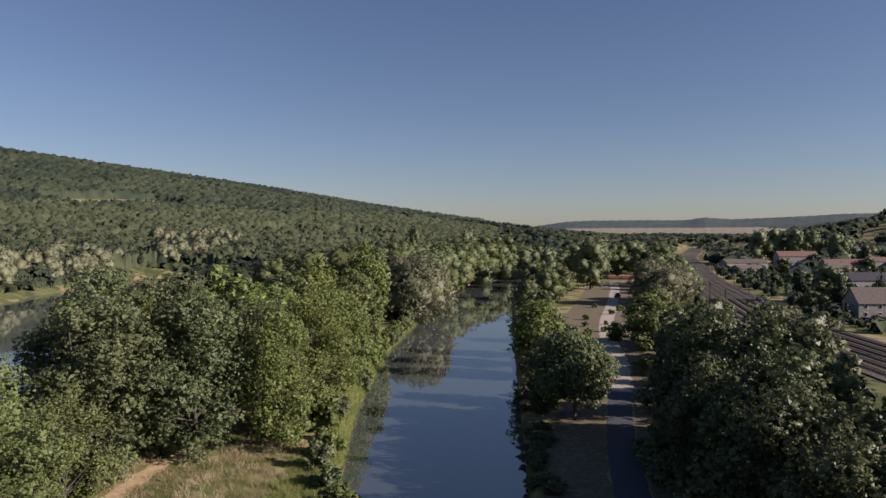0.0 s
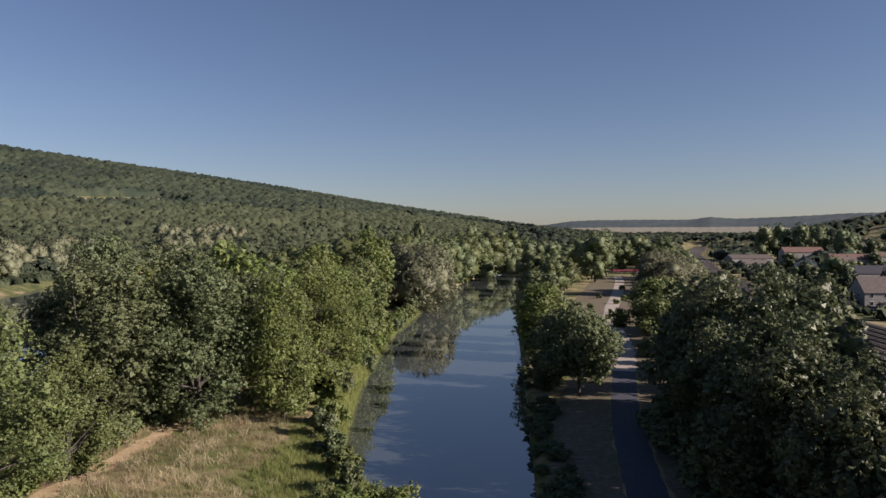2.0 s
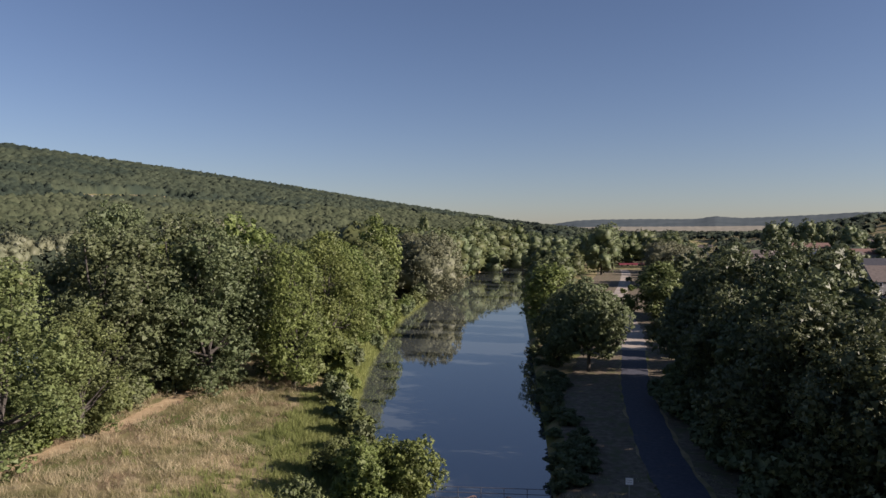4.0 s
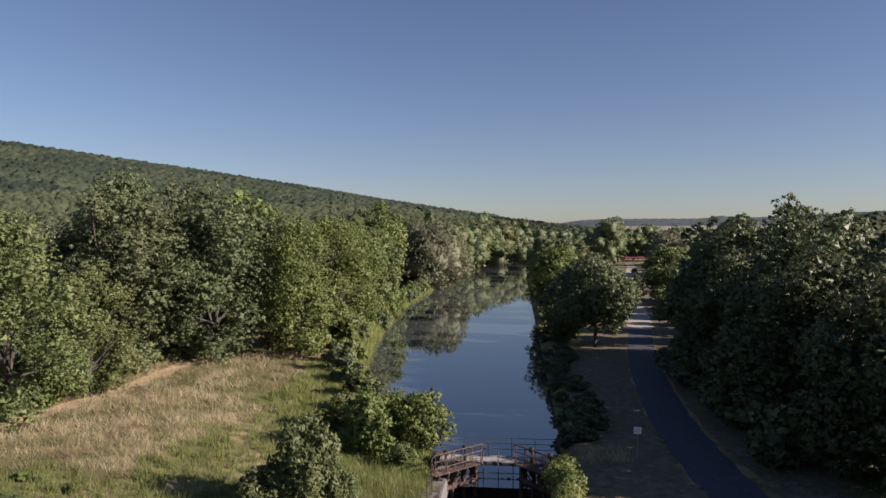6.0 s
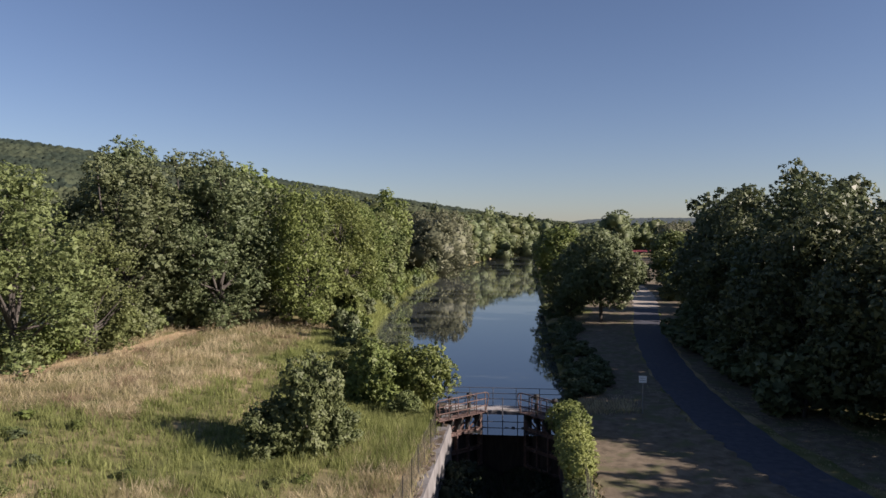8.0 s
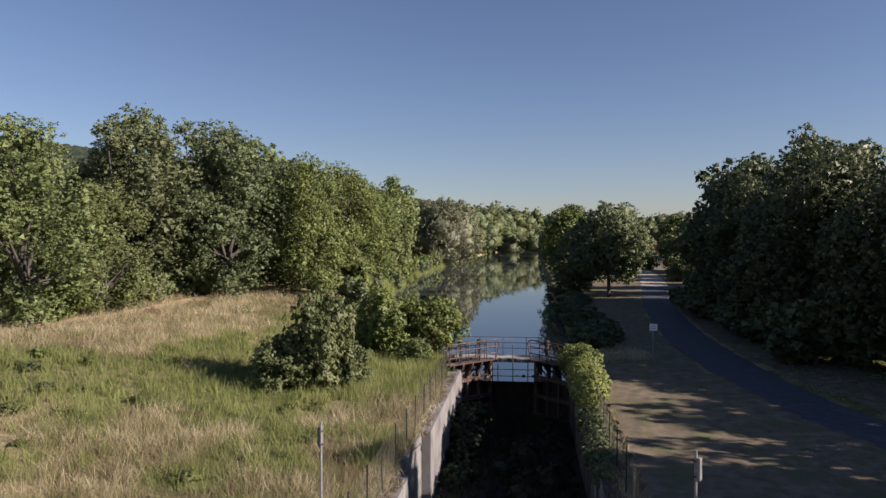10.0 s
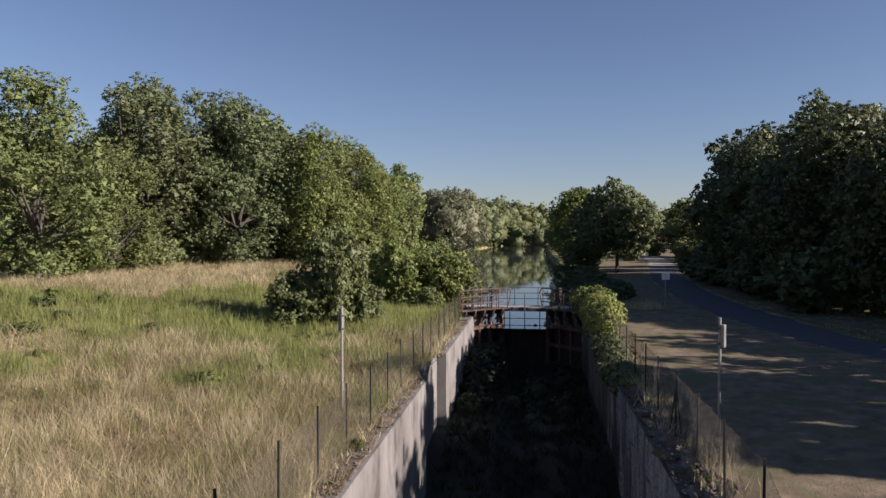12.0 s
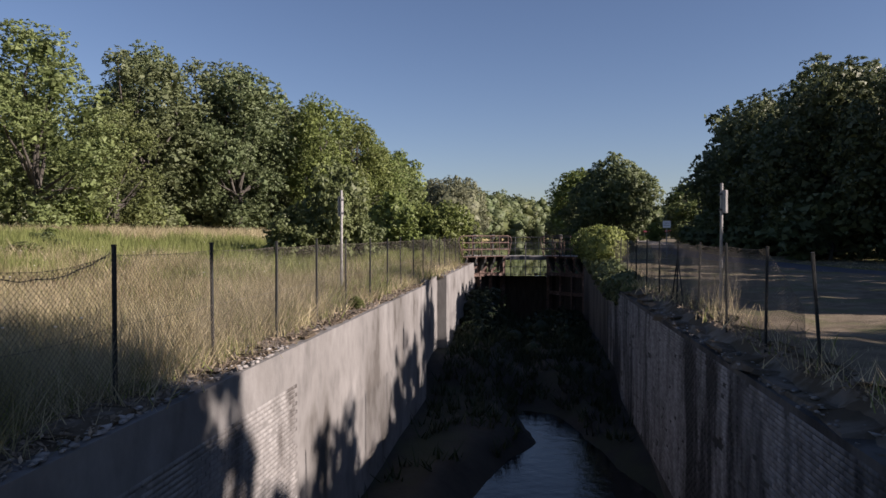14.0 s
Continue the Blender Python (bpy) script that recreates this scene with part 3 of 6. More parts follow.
ASH = [tree("ash_tree", M_ASH, 11 + i, 6.2, 20.0, 0.4, 46, 8000, 0.33, "tall green ash tree with a billowing leafy crown") for i in range(2)]
DARKS = [tree("field_maple_tree", M_DARK, 31 + i, 5.8, 19.0, 0.2, 48, 8000, 0.33, "dusky green broadleaf tree with dense lobed foliage") for i in range(2)]
LIGHTS = [tree("robinia_tree", M_LIGHT, 41 + i, 5.6, 18.0, 0.1, 46, 8000, 0.33, "bright yellow-green sunlit broadleaf tree") for i in range(2)]
MAPLES = [tree("sycamore_tree", M_MAPLE, 51 + i, 6.6, 18.0, 0.4, 48, 5500, 0.42, "large dark sycamore tree in heavy leaf beside the road", group="trees beside the road") for i in range(2)]
NEAR_ASH = [tree("ash_tree", M_ASH, 15 + i, 6.2, 20.0, 0.4, 42, 27000, 0.155, "tall green ash tree with a billowing leafy crown", fill=0.40) for i in range(2)]
NEAR_DARK = [tree("field_maple_tree", M_DARK, 35 + i, 5.8, 19.0, 0.2, 42, 24000, 0.158, "dusky green broadleaf tree with dense lobed foliage", fill=0.40) for i in range(2)]
NEAR_LIGHT = [tree("robinia_tree", M_LIGHT, 45 + i, 5.6, 18.0, 0.1, 40, 28000, 0.122, "bright yellow-green sunlit broadleaf tree", fill=0.40) for i in range(2)]
NEAR_MAPLE = [tree("sycamore_tree", M_MAPLE, 55 + i, 6.6, 18.0, 0.4, 42, 21000, 0.22, "large dark sycamore tree in heavy leaf beside the road", group="trees beside the road", fill=0.40) for i in range(2)]
LONE = [tree("sycamore_tree", M_DARK, 57, 6.6, 14.4, 2.6, 54, 20000, 0.24, "round dark sycamore tree with a bare trunk between canal and road", group="trees beside the road", fill=0.36)]
WILLOWS = [tree("white_willow_tree", M_GREY, 61 + i, 8.5, 20.0, 0.2, 44, 16000, 0.33, "silver-grey willow tree hanging over the water", droop=0.6, squash=1.2, fill=0.74) for i in range(2)]
BUSHES = [tree("bush", m, 71 + i, 2.6, 4.6, -0.2, 26, 7500, 0.135, "dense green bush in the rough meadow grass", group="bushes", category="bush") for i, m in enumerate((M_BUSH, M_ASH, M_LIGHT))]
FAR_ASH = [tree("ash_tree", M_FARLEAF, 111 + i, 7.4, 20.0, 0.2, 24, 1500, 0.54, "tall green tree in the wooded bank far up the canal", fill=0.84) for i in range(2)]
FAR_DARK = [tree("field_maple_tree", M_DARK, 131 + i, 6.8, 19.0, 0.2, 24, 1500, 0.54, "dusky green tree in the wooded bank far up the canal", fill=0.84) for i in range(2)]
FAR_MAPLE = [tree("sycamore_tree", M_MAPLE, 151 + i, 6.2, 18.0, 0.2, 30, 1500, 0.56, "dark green garden tree among the village houses", fill=0.84, group="village trees") for i in range(2)]
FAR_LIGHT = [tree("robinia_tree", M_FARLEAF, 141, 6.6, 18.0, 0.1, 24, 1500, 0.54, "bright green tree far up the canal", fill=0.84)]
SPARSE = [tree("bush", M_ASH, 91, 2.6, 4.8, 0.6, 30, 5200, 0.13, "thin leafy bush leaning over the canal beside the gate", group="bushes", category="bush", fill=0.22)]
FAR_WILLOW = [tree("white_willow_tree", M_GREY, 161 + i, 7.0, 15.0, 0.0, 26, 1500, 0.55, "pale grey willow tree on the far river bank", droop=0.5, squash=1.15, fill=0.94) for i in range(2)]
BANK_BUSHES = [tree("bush", m, 81 + i, 2.6, 4.6, -0.2, 16, 950, 0.39, "leafy bush on the canal bank", group="bushes", category="bush") for i, m in enumerate((M_DARK, M_ASH, M_LIGHT))]
TURN = np.random.default_rng(5)


def grove(protos, spots, label=""):
    for x, y, s, tall in spots:
        if tall > 1.0 and y > 250:
            s, tall = s * 1.16, tall * 0.8
        fresh = [p for p in protos if p["used"] == 0]
        pick = protos[int(TURN.integers(len(protos)))]
        plant(fresh[0] if fresh else pick, x, y, float(TURN.random() * 360), s, tall, label=label)


# the wood on the island, left of the meadow: bright edge trees, dusky maples, then ashes along the bank
grove(NEAR_LIGHT, [(-42.5, 55, 1.22, 0.80), (-52, 64, 1.2, 0.74), (-41.0, 64, 0.8, 0.85), (-53, 51, 1.15, 0.78)])
grove(NEAR_DARK, [(-44.5, 75.5, 1.30, 0.80), (-36.8, 83, 1.18, 0.88), (-48.5, 83.5, 1.24, 0.97), (-53, 82, 1.05, 0.88), (-41.3, 88, 1.22, 0.94), (-33.0, 97, 1.02, 0.92)])
grove(NEAR_ASH, [(-28.2, 89, 0.86, 1.06), (-28.2, 104, 0.92, 0.96), (-30.2, 117, 1.0, 0.90), (-30.5, 131, 1.02, 0.88)])
grove(ASH, [(-41.5, 107, 1.15, 0.95), (-55, 103, 1.1, 0.84)])
grove(ASH, [(-46, 121, 1.2, 0.76), (-58, 117, 1.15, 0.74), (-44, 135, 1.15, 0.76)])
grove(LIGHTS, [(-31, 133, 0.95, 0.95), (-32, 146, 1.1, 0.90), (-33, 161, 1.1, 0.90), (-35, 177, 1.1, 0.92), (-41, 194, 1.1, 0.95), (-45, 157, 1.1, 0.95)])
grove(ASH, [(-47, 143, 1.1, 0.85), (-57, 134, 1.05, 0.74), (-47, 172, 1.15, 0.90), (-59, 152, 1.1, 0.66), (-50, 190, 1.2, 0.90)])
grove(FAR_ASH, [(-70, 130, 1.0, 0.68), (-62, 172, 1.1, 0.7), (-73, 150, 1.0, 0.66), (-64, 194, 1.1, 0.7), (-80, 172, 1.0, 0.6), (-76, 138, 0.8, 0.6)])
grove(WILLOWS, [(-29.0, 245, 1.38, 0.76), (-36.0, 256, 1.2, 0.82)])
grove(LIGHTS + ASH, [(-40, 209, 1.2, 1.1), (-54, 210, 1.2, 1.0)])
grove(FAR_LIGHT + FAR_ASH, [(-68, 215, 1.1, 0.82), (-84, 200, 1.0, 0.62), (-50, 234, 1.3, 1.0), (-66, 240, 1.2, 0.85), (-52, 258, 1.2, 1.0), (-68, 265, 1.2, 0.85), (-82, 225, 1.0, 0.66), (-84, 250, 1.0, 0.56), (-90, 280, 1.1, 0.8), (-66, 290, 1.2, 0.9), (-70, 320, 1.2, 0.9), (-62, 350, 1.2, 1.0), (-90, 340, 1.2, 0.9), (-60, 390, 1.3, 1.0), (-84, 380, 1.2, 0.9), (-110, 330, 1.1, 0.8), (-110, 380, 1.1, 0.8), (-60, 430, 1.3, 1.0), (-90, 430, 1.3, 0.9), (-130, 420, 1.2, 0.8)])
grove(FAR_ASH + FAR_DARK, [(-32, 276, 1.15, 1.05), (-31, 294, 1.15, 1.05), (-32, 312, 1.2, 1.05), (-31, 331, 1.2, 1.05), (-29, 350, 1.2, 1.1), (-26.5, 370, 1.2, 1.1), (-24, 390, 1.25, 1.1), (-20, 410, 1.25, 1.1), (-14, 432, 1.3, 1.15),
                           (-8, 454, 1.3, 1.15), (0, 476, 1.3, 1.1), (7, 498, 1.3, 1.1), (16, 520, 1.3, 1.1), (28, 538, 1.3, 1.05), (-46, 285, 1.2, 1.05), (-46, 320, 1.2, 1.05), (-43, 360, 1.25, 1.1), (-37, 400, 1.3, 1.1), (-26, 440, 1.3, 1.15), (-12, 480, 1.3, 1.2), (0, 515, 1.3, 1.2)])
plant(FAR_DARK[0], -24, 505, 0, 1.2, 1.45)
plant(FAR_ASH[0], -61, 497, 0, 0.6, 3.0, label="slender tall tree above the wooded bank")
# between the canal and the road
plant(LONE[0], 11.3, 113.0, 30, 0.95, 1.0)
grove(DARKS, [(7.0, 117, 0.5, 0.62)])
grove(ASH + DARKS, [(8.0, 126, 0.75, 0.82), (7.4, 150, 0.95, 0.80), (8.2, 163, 1.0, 0.82), (8.7, 176, 0.9, 0.8)])
grove(FAR_LIGHT, [(12, 200, 0.7, 0.75), (18, 300, 1.0, 0.85), (25, 318, 1.0, 0.85), (14, 330, 1.0, 0.9), (10, 250, 0.75, 0.75), (9.5, 282, 0.8, 0.8)])
grove(FAR_DARK, [(46, 382, 1.35, 1.0), (60, 470, 1.75, 0.85), (14, 400, 1.25, 0.9), (28, 440, 1.2, 0.9), (40, 470, 1.2, 0.9), (24, 372, 1.0, 0.85)])
# beyond the road: the great dark clump, a lighter tree, a grey willow
grove(NEAR_MAPLE, [(23.0, 62, 0.9, 0.96), (26.0, 71, 1.0, 0.98), (23.0, 80, 0.9, 0.95), (28, 61, 0.9, 0.92), (25.5, 92, 1.0, 1.04), (30.5, 85, 1.12, 1.02), (25, 53, 0.85, 0.95)])
# Trees at x 45 and 46 stay out of view, added to shade the clump
grove(MAPLES, [(31.5, 74, 0.95, 1.0), (33.5, 84, 1.0, 1.08), (45, 60, 1.15, 1.03), (46, 71, 1.15, 1.03), (27, 100, 1.05, 1.03), (36, 102, 0.9, 0.80), (31, 115, 0.9, 0.88), (39, 116, 0.85, 0.70), (33, 128, 0.9, 0.78), (41, 130, 0.8, 0.6)])
grove(LIGHTS, [(35, 180, 1.12, 0.72), (41, 192, 1.1, 0.7)])
grove(FAR_ASH, [(44, 150, 0.9, 0.62), (40, 162, 0.9, 0.6), (50, 168, 0.8, 0.6), (52, 185, 0.9, 0.6)])
grove(WILLOWS, [(62, 300, 1.2, 0.72), (74, 318, 1.15, 0.66)])
# right of the lawn, mostly unseen: added to shade lawn, road and chamber
grove(MAPLES, [(25.5, 45.5, 0.7, 0.9), (35, 49, 1.0, 0.9), (30, 44, 0.8, 0.74), (34, 35, 0.98, 0.70), (40, 20, 0.95, 0.94), (42, 31, 0.95, 0.90), (41, 10, 0.9, 0.92), (31, 23, 0.9, 1.06), (31, 15.5, 0.88, 0.84), (26, 7, 0.85, 0.76), (33, 7, 0.85, 0.82), (37, 5, 0.85, 0.85), (17.0, -0.9, 1.2, 0.98), (21, -4.5, 1.2, 0.98), (24, -2.5, 1.1, 0.98), (26, -9, 1.2, 0.95)])
# bushes
# This first bush is unseen, placed only for the shade it casts
plant(BUSHES[1], 10.0, 5.0, 10, 1.0, 1.0, label="unseen leafy bush added to shade the lawn")
plant(BUSHES[0], -13.4, 42.2, 10, 0.92, 1.42, label="thick dusky green bush standing alone in the meadow")
plant(BUSHES[0], -15.8, 41.0, 130, 0.72, 0.95, label="low spreading dusky green bush in the meadow")
plant(BUSHES[0], -12.2, 43.6, 250, 0.62, 1.0, label="small dusky green bush beside a taller one")
plant(BUSHES[1], -12.3, 54.5, 80, 1.05, 1.05, label="straggling bush at the water's edge by the lock gate")
plant(SPARSE[0], -8.4, 57.0, 200, 1.0, 1.0)
plant(SPARSE[0], -10.6, 58.0, 20, 0.9, 1.0)
plant(BUSHES[2], -9.2, 52.0, 20, 0.5, 0.8, label="low yellow-green bush behind the lock gate")
plant(BUSHES[2], -15.5, 60, 20, 0.8, 0.9)
plant(BUSHES[2], -6.3, 18.5, 40, 0.09, 0.8, label="small yellow-green weed rooted in the lock coping")
# undergrowth along the left bank and at the wood's edge
for i in range(62):
    y = 66 + 5.6 * i
    x = float(np.interp(y, BANK_Y, BANK_L)) - (2.8 if y < 130 else 1.4) + float(TURN.normal(0, 0.7))
    plant(BANK_BUSHES[int(TURN.integers(3))], x, y, float(TURN.random() * 360), float((0.35 if y < 130 else 0.55) + 0.45 * TURN.random()), float(0.8 + 0.4 * TURN.random()), label="leafy bush on the canal bank")
for x, y, s in [(-42.5, 60, 0.7), (-41.5, 66, 0.6), (-42.5, 72, 0.8), (-43, 78, 0.7), (-41, 83, 0.9), (-28, 93, 0.9), (-25, 98, 1.0), (-27, 103, 1.1), (-22, 88, 0.7)]:
    plant(BANK_BUSHES[int(TURN.integers(3))], x, y, float(TURN.random() * 360), s, 1.0, label="leafy bush at the edge of the wood")
# dark scrub on the right bank
for i in range(64):
    y = 60 + (50 if i < 54 else 74) * float(TURN.random())
    x = 3.2 + (3.6 if y < 112 else 1.2) * float(TURN.random())
    plant(BANK_BUSHES[0], x, y, float(TURN.random() * 360), float(0.26 + 0.24 * TURN.random()), float(0.45 + 0.3 * TURN.random()), label="dark scrub bush on the shaded canal bank")
plant(BUSHES[0], 30, 150, 0, 1.3, 0.7)
plant(BUSHES[0], 31, 140, 90, 1.4, 0.7)
plant(BUSHES[1], 29, 128, 90, 1.2, 0.7)
plant(BUSHES[1], 30.5, 197, 90, 1.2, 0.9, label="bush beside the gravel path")
# dark undergrowth at the foot of the trees beyond the road
for i in range(12):
    y = 55 + 3.4 * i
    x = float(np.interp(y, [p[1] for p in ROAD], [p[0] for p in ROAD])) + 5.6 + float(TURN.normal(0, 0.7))
    plant(BANK_BUSHES[0], x, y, float(TURN.random() * 360), float(0.8 + 0.5 * TURN.random()), float(0.7 + 0.3 * TURN.random()), label="dark undergrowth bush at the foot of the roadside trees")
# grey willows massed along the far bank of the river
for i in range(70):
    y = 325 + 440 * float(TURN.random())
    x = float(np.interp(y, [333, 420, 500, 560, 838], [-254, -268, -272, -250, -290])) - float(abs(TURN.normal(0, 34)))
    plant(FAR_WILLOW[i % 2], x, y, float(TURN.random() * 360), float(0.75 + 0.5 * TURN.random()), float(0.85 + 0.25 * TURN.random()))

# ---- the lock chamber ----
FLOOR_Z = -5.0
RECESS = (27.8, 34.4)                 # gate recess, as a stretch along the chamber
LR = np.random.default_rng(9)


def side_wall(name, inner, outer, mat, label, deep=0.5, top=-0.035):
    """A lock wall: near stretch, set-back gate recess, far stretch."""
    back = inner + (outer - inner) * deep
    bm = bmesh.new()
    for y0, y1, face in ((LOCK_Y0, RECESS[0], inner), (RECESS[0] + 0.002, RECESS[1], back), (RECESS[1] + 0.002, LOCK_Y1, inner)):
        box(bm, (min(face, outer), y0, -7), (max(face, outer), y1, top))
    return tagged(part(name, bm, mat), label, "wall", kind="structure")


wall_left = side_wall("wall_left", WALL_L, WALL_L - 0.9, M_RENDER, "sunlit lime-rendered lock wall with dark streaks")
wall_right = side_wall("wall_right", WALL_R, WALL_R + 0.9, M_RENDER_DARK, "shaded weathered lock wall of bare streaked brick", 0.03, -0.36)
bm = bmesh.new()
box(bm, (WALL_L - 0.9, LOCK_Y0 - 0.9, -7), (WALL_R + 0.9, LOCK_Y0 - 0.002, -0.1))
tagged(part("wall_end", bm, M_RENDER), "weathered end wall of the lock chamber", "wall", kind="structure")


def silt(x, y):
    left = np.interp(y, [10, 19, 22.5, 24, 27, 29.5, 34], [-4.2, -3.3, -2.3, -1.6, -2.1, -2.5, -2.6])
    right = np.interp(y, [10, 19.5, 22.3, 26, 29.4, 34], [2.6, 1.6, 0.74, -0.2, -1.0, -2.0])
    bank = 0.75 * smooth_step((left - x + 0.4) / 1.5) + 0.55 * smooth_step((x - right + 0.3) / 1.4) + 0.9 * smooth_step((y - 27.5) / 5)
    return FLOOR_Z - 0.22 + bank + 0.06 * waves(x, y, 1.6, 4.0) + 0.04 * waves(x, y, 0.5, 1.0)


sheet("lock_floor", np.linspace(WALL_L - 0.45, WALL_R + 0.45, 50), np.linspace(LOCK_Y0, LOCK_Y1 + 3, 170), silt, M_MUD, None, "silted floor of the drained lock chamber, toned near black for its shade", "floor")
bm = bmesh.new()
box(bm, (WALL_L - 0.44, LOCK_Y0, FLOOR_Z - 0.6), (WALL_R + 0.44, 40, FLOOR_Z - 0.1))
tagged(part("water_chamber", bm, M_PUDDLE), "shallow standing water on the lock floor", "water", kind="structure")


def stone_mesh(size, rng, rough=0.02):
    """A worn block, its base at the origin's level."""
    bm = bmesh.new()
    box(bm, (-size[0] / 2, -size[1] / 2, 0), (size[0] / 2, size[1] / 2, size[2]), 0.035)
    for p in bm.verts:
        p.co += Vector(rng.normal(0, rough, 3))
    me = bpy.data.meshes.new("coping_stone")
    bm.to_mesh(me)
    bm.free()
    me.materials.append(M_COPING)
    return me


STONES = [stone_mesh((0.60, 1.08, 0.13), LR, 0.028) for _ in range(7)]
for i in range(58):
    y = LOCK_Y0 + 0.56 + i * 1.12
    back = 0.45 if RECESS[0] < y < RECESS[1] else 0.0
    placed("coping_stone", STONES[int(LR.integers(7))], None, wall_left, m=pose(WALL_L - 0.44 - back - float(LR.normal(0, 0.03)), y, -0.14 + float(LR.normal(0, 0.02)), float(LR.normal(0, 1.2)), float(LR.normal(0, 1.5)), float(LR.normal(0, 1.5)) + 180 * (i % 2)))
    # the shaded side has lost much of its coping: sunken, tilted and missing stones
    if LR.random() < 0.78:
        placed("coping_stone", STONES[int(LR.integers(7))], None, wall_right, m=pose(WALL_R + 0.40 + float(LR.normal(0, 0.06)), y, -0.40 + float(LR.normal(0, 0.05)), float(LR.normal(0, 3)), float(LR.normal(-5, 4)), float(LR.normal(0, 4)) + 180 * (i % 2)))


def crumbled(x, y):
    """Soil and rubble that has slid over the right-hand coping."""
    k = smooth_step((x - WALL_R - 0.12) / 0.85)
    return -0.40 + 0.40 * k + 0.07 * waves(x, y, 0.5, 2.0) * (1 - k) + 0.05 * waves(x, y, 0.17, 4.0)


sheet("coping_soil", np.linspace(WALL_R + 0.1, WALL_R + 1.25, 12), np.arange(LOCK_Y0, LOCK_Y1, 0.2), crumbled, M_COPING, None, "crumbled soil and moss over the lock coping", "soil")


def rubble(side, n, y0, y1):
    """Pale broken stone and mortar lying along an edge."""
    v0, f0 = ICO1
    y = y0 + (y1 - y0) * LR.random(n)
    x = np.where(side > 0, WALL_R + 0.03, WALL_L - 0.03) + side * 0.32 * LR.random(n) ** 1.6
    z = np.where(side > 0, crumbled(x, y) + 0.10, 0.0)
    size = 0.012 + 0.045 * LR.random(n) ** 2.5
    pts = v0[None] * (1 + 0.28 * LR.normal(size=(n, len(v0), 1))) * (size[:, None] * (1.0, 1.5, 0.5))[:, None] + np.stack([x, y, z], 1)[:, None]
    me = mesh_of("rubble", pts.reshape(-1, 3), tris=(f0[None] + (np.arange(n) * len(v0))[:, None, None]).reshape(-1, 3))
    tagged(placed("rubble", me, M_RUBBLE), "pale broken mortar and stone along the lock edge", "rubble", kind="stuff")


rubble(1, 260, 8, 22)
rubble(-1, 260, 3, 12)

# ---- lock gate, footbridge, fences, poles ----
def bar(bm, a, b, r=0.02, sides=6):
    tube(bm, [a, b], r, sides)


def handrail(parent, length, height, posts, mat, r=0.022, mids=2, curl=True, label=""):
    """Tube railing along x: each post, and the rails with a curled end."""
    for k in range(posts):
        bm = bmesh.new()
        x = 0.1 + (length - 0.2) * k / (posts - 1)
        bar(bm, (x, 0, 0), (x, 0, height), r)
        part("rail_post", bm, mat, parent)
    for k in range(mids):
        bm = bmesh.new()
        z = height * (k + 1) / mids
        if k == mids - 1 and curl:
            hoop = [(0.34 * math.sin(a), z - 0.36 + 0.36 * math.cos(a)) for a in (0.0, 0.5, 1.0, 1.57, 2.1)] + [(0.22, 0.62), (0.06, 0.12)]
            pts = [(length - 0.1 + a, 0, b) for a, b in hoop[::-1]] + [(0.1 - a, 0, b) for a, b in hoop]
            tube(bm, pts, r * 1.15, 6)
        else:
            bar(bm, (0.0, 0, z), (length, 0, z), r * 1.1)
        part("rail", bm, mat, parent)


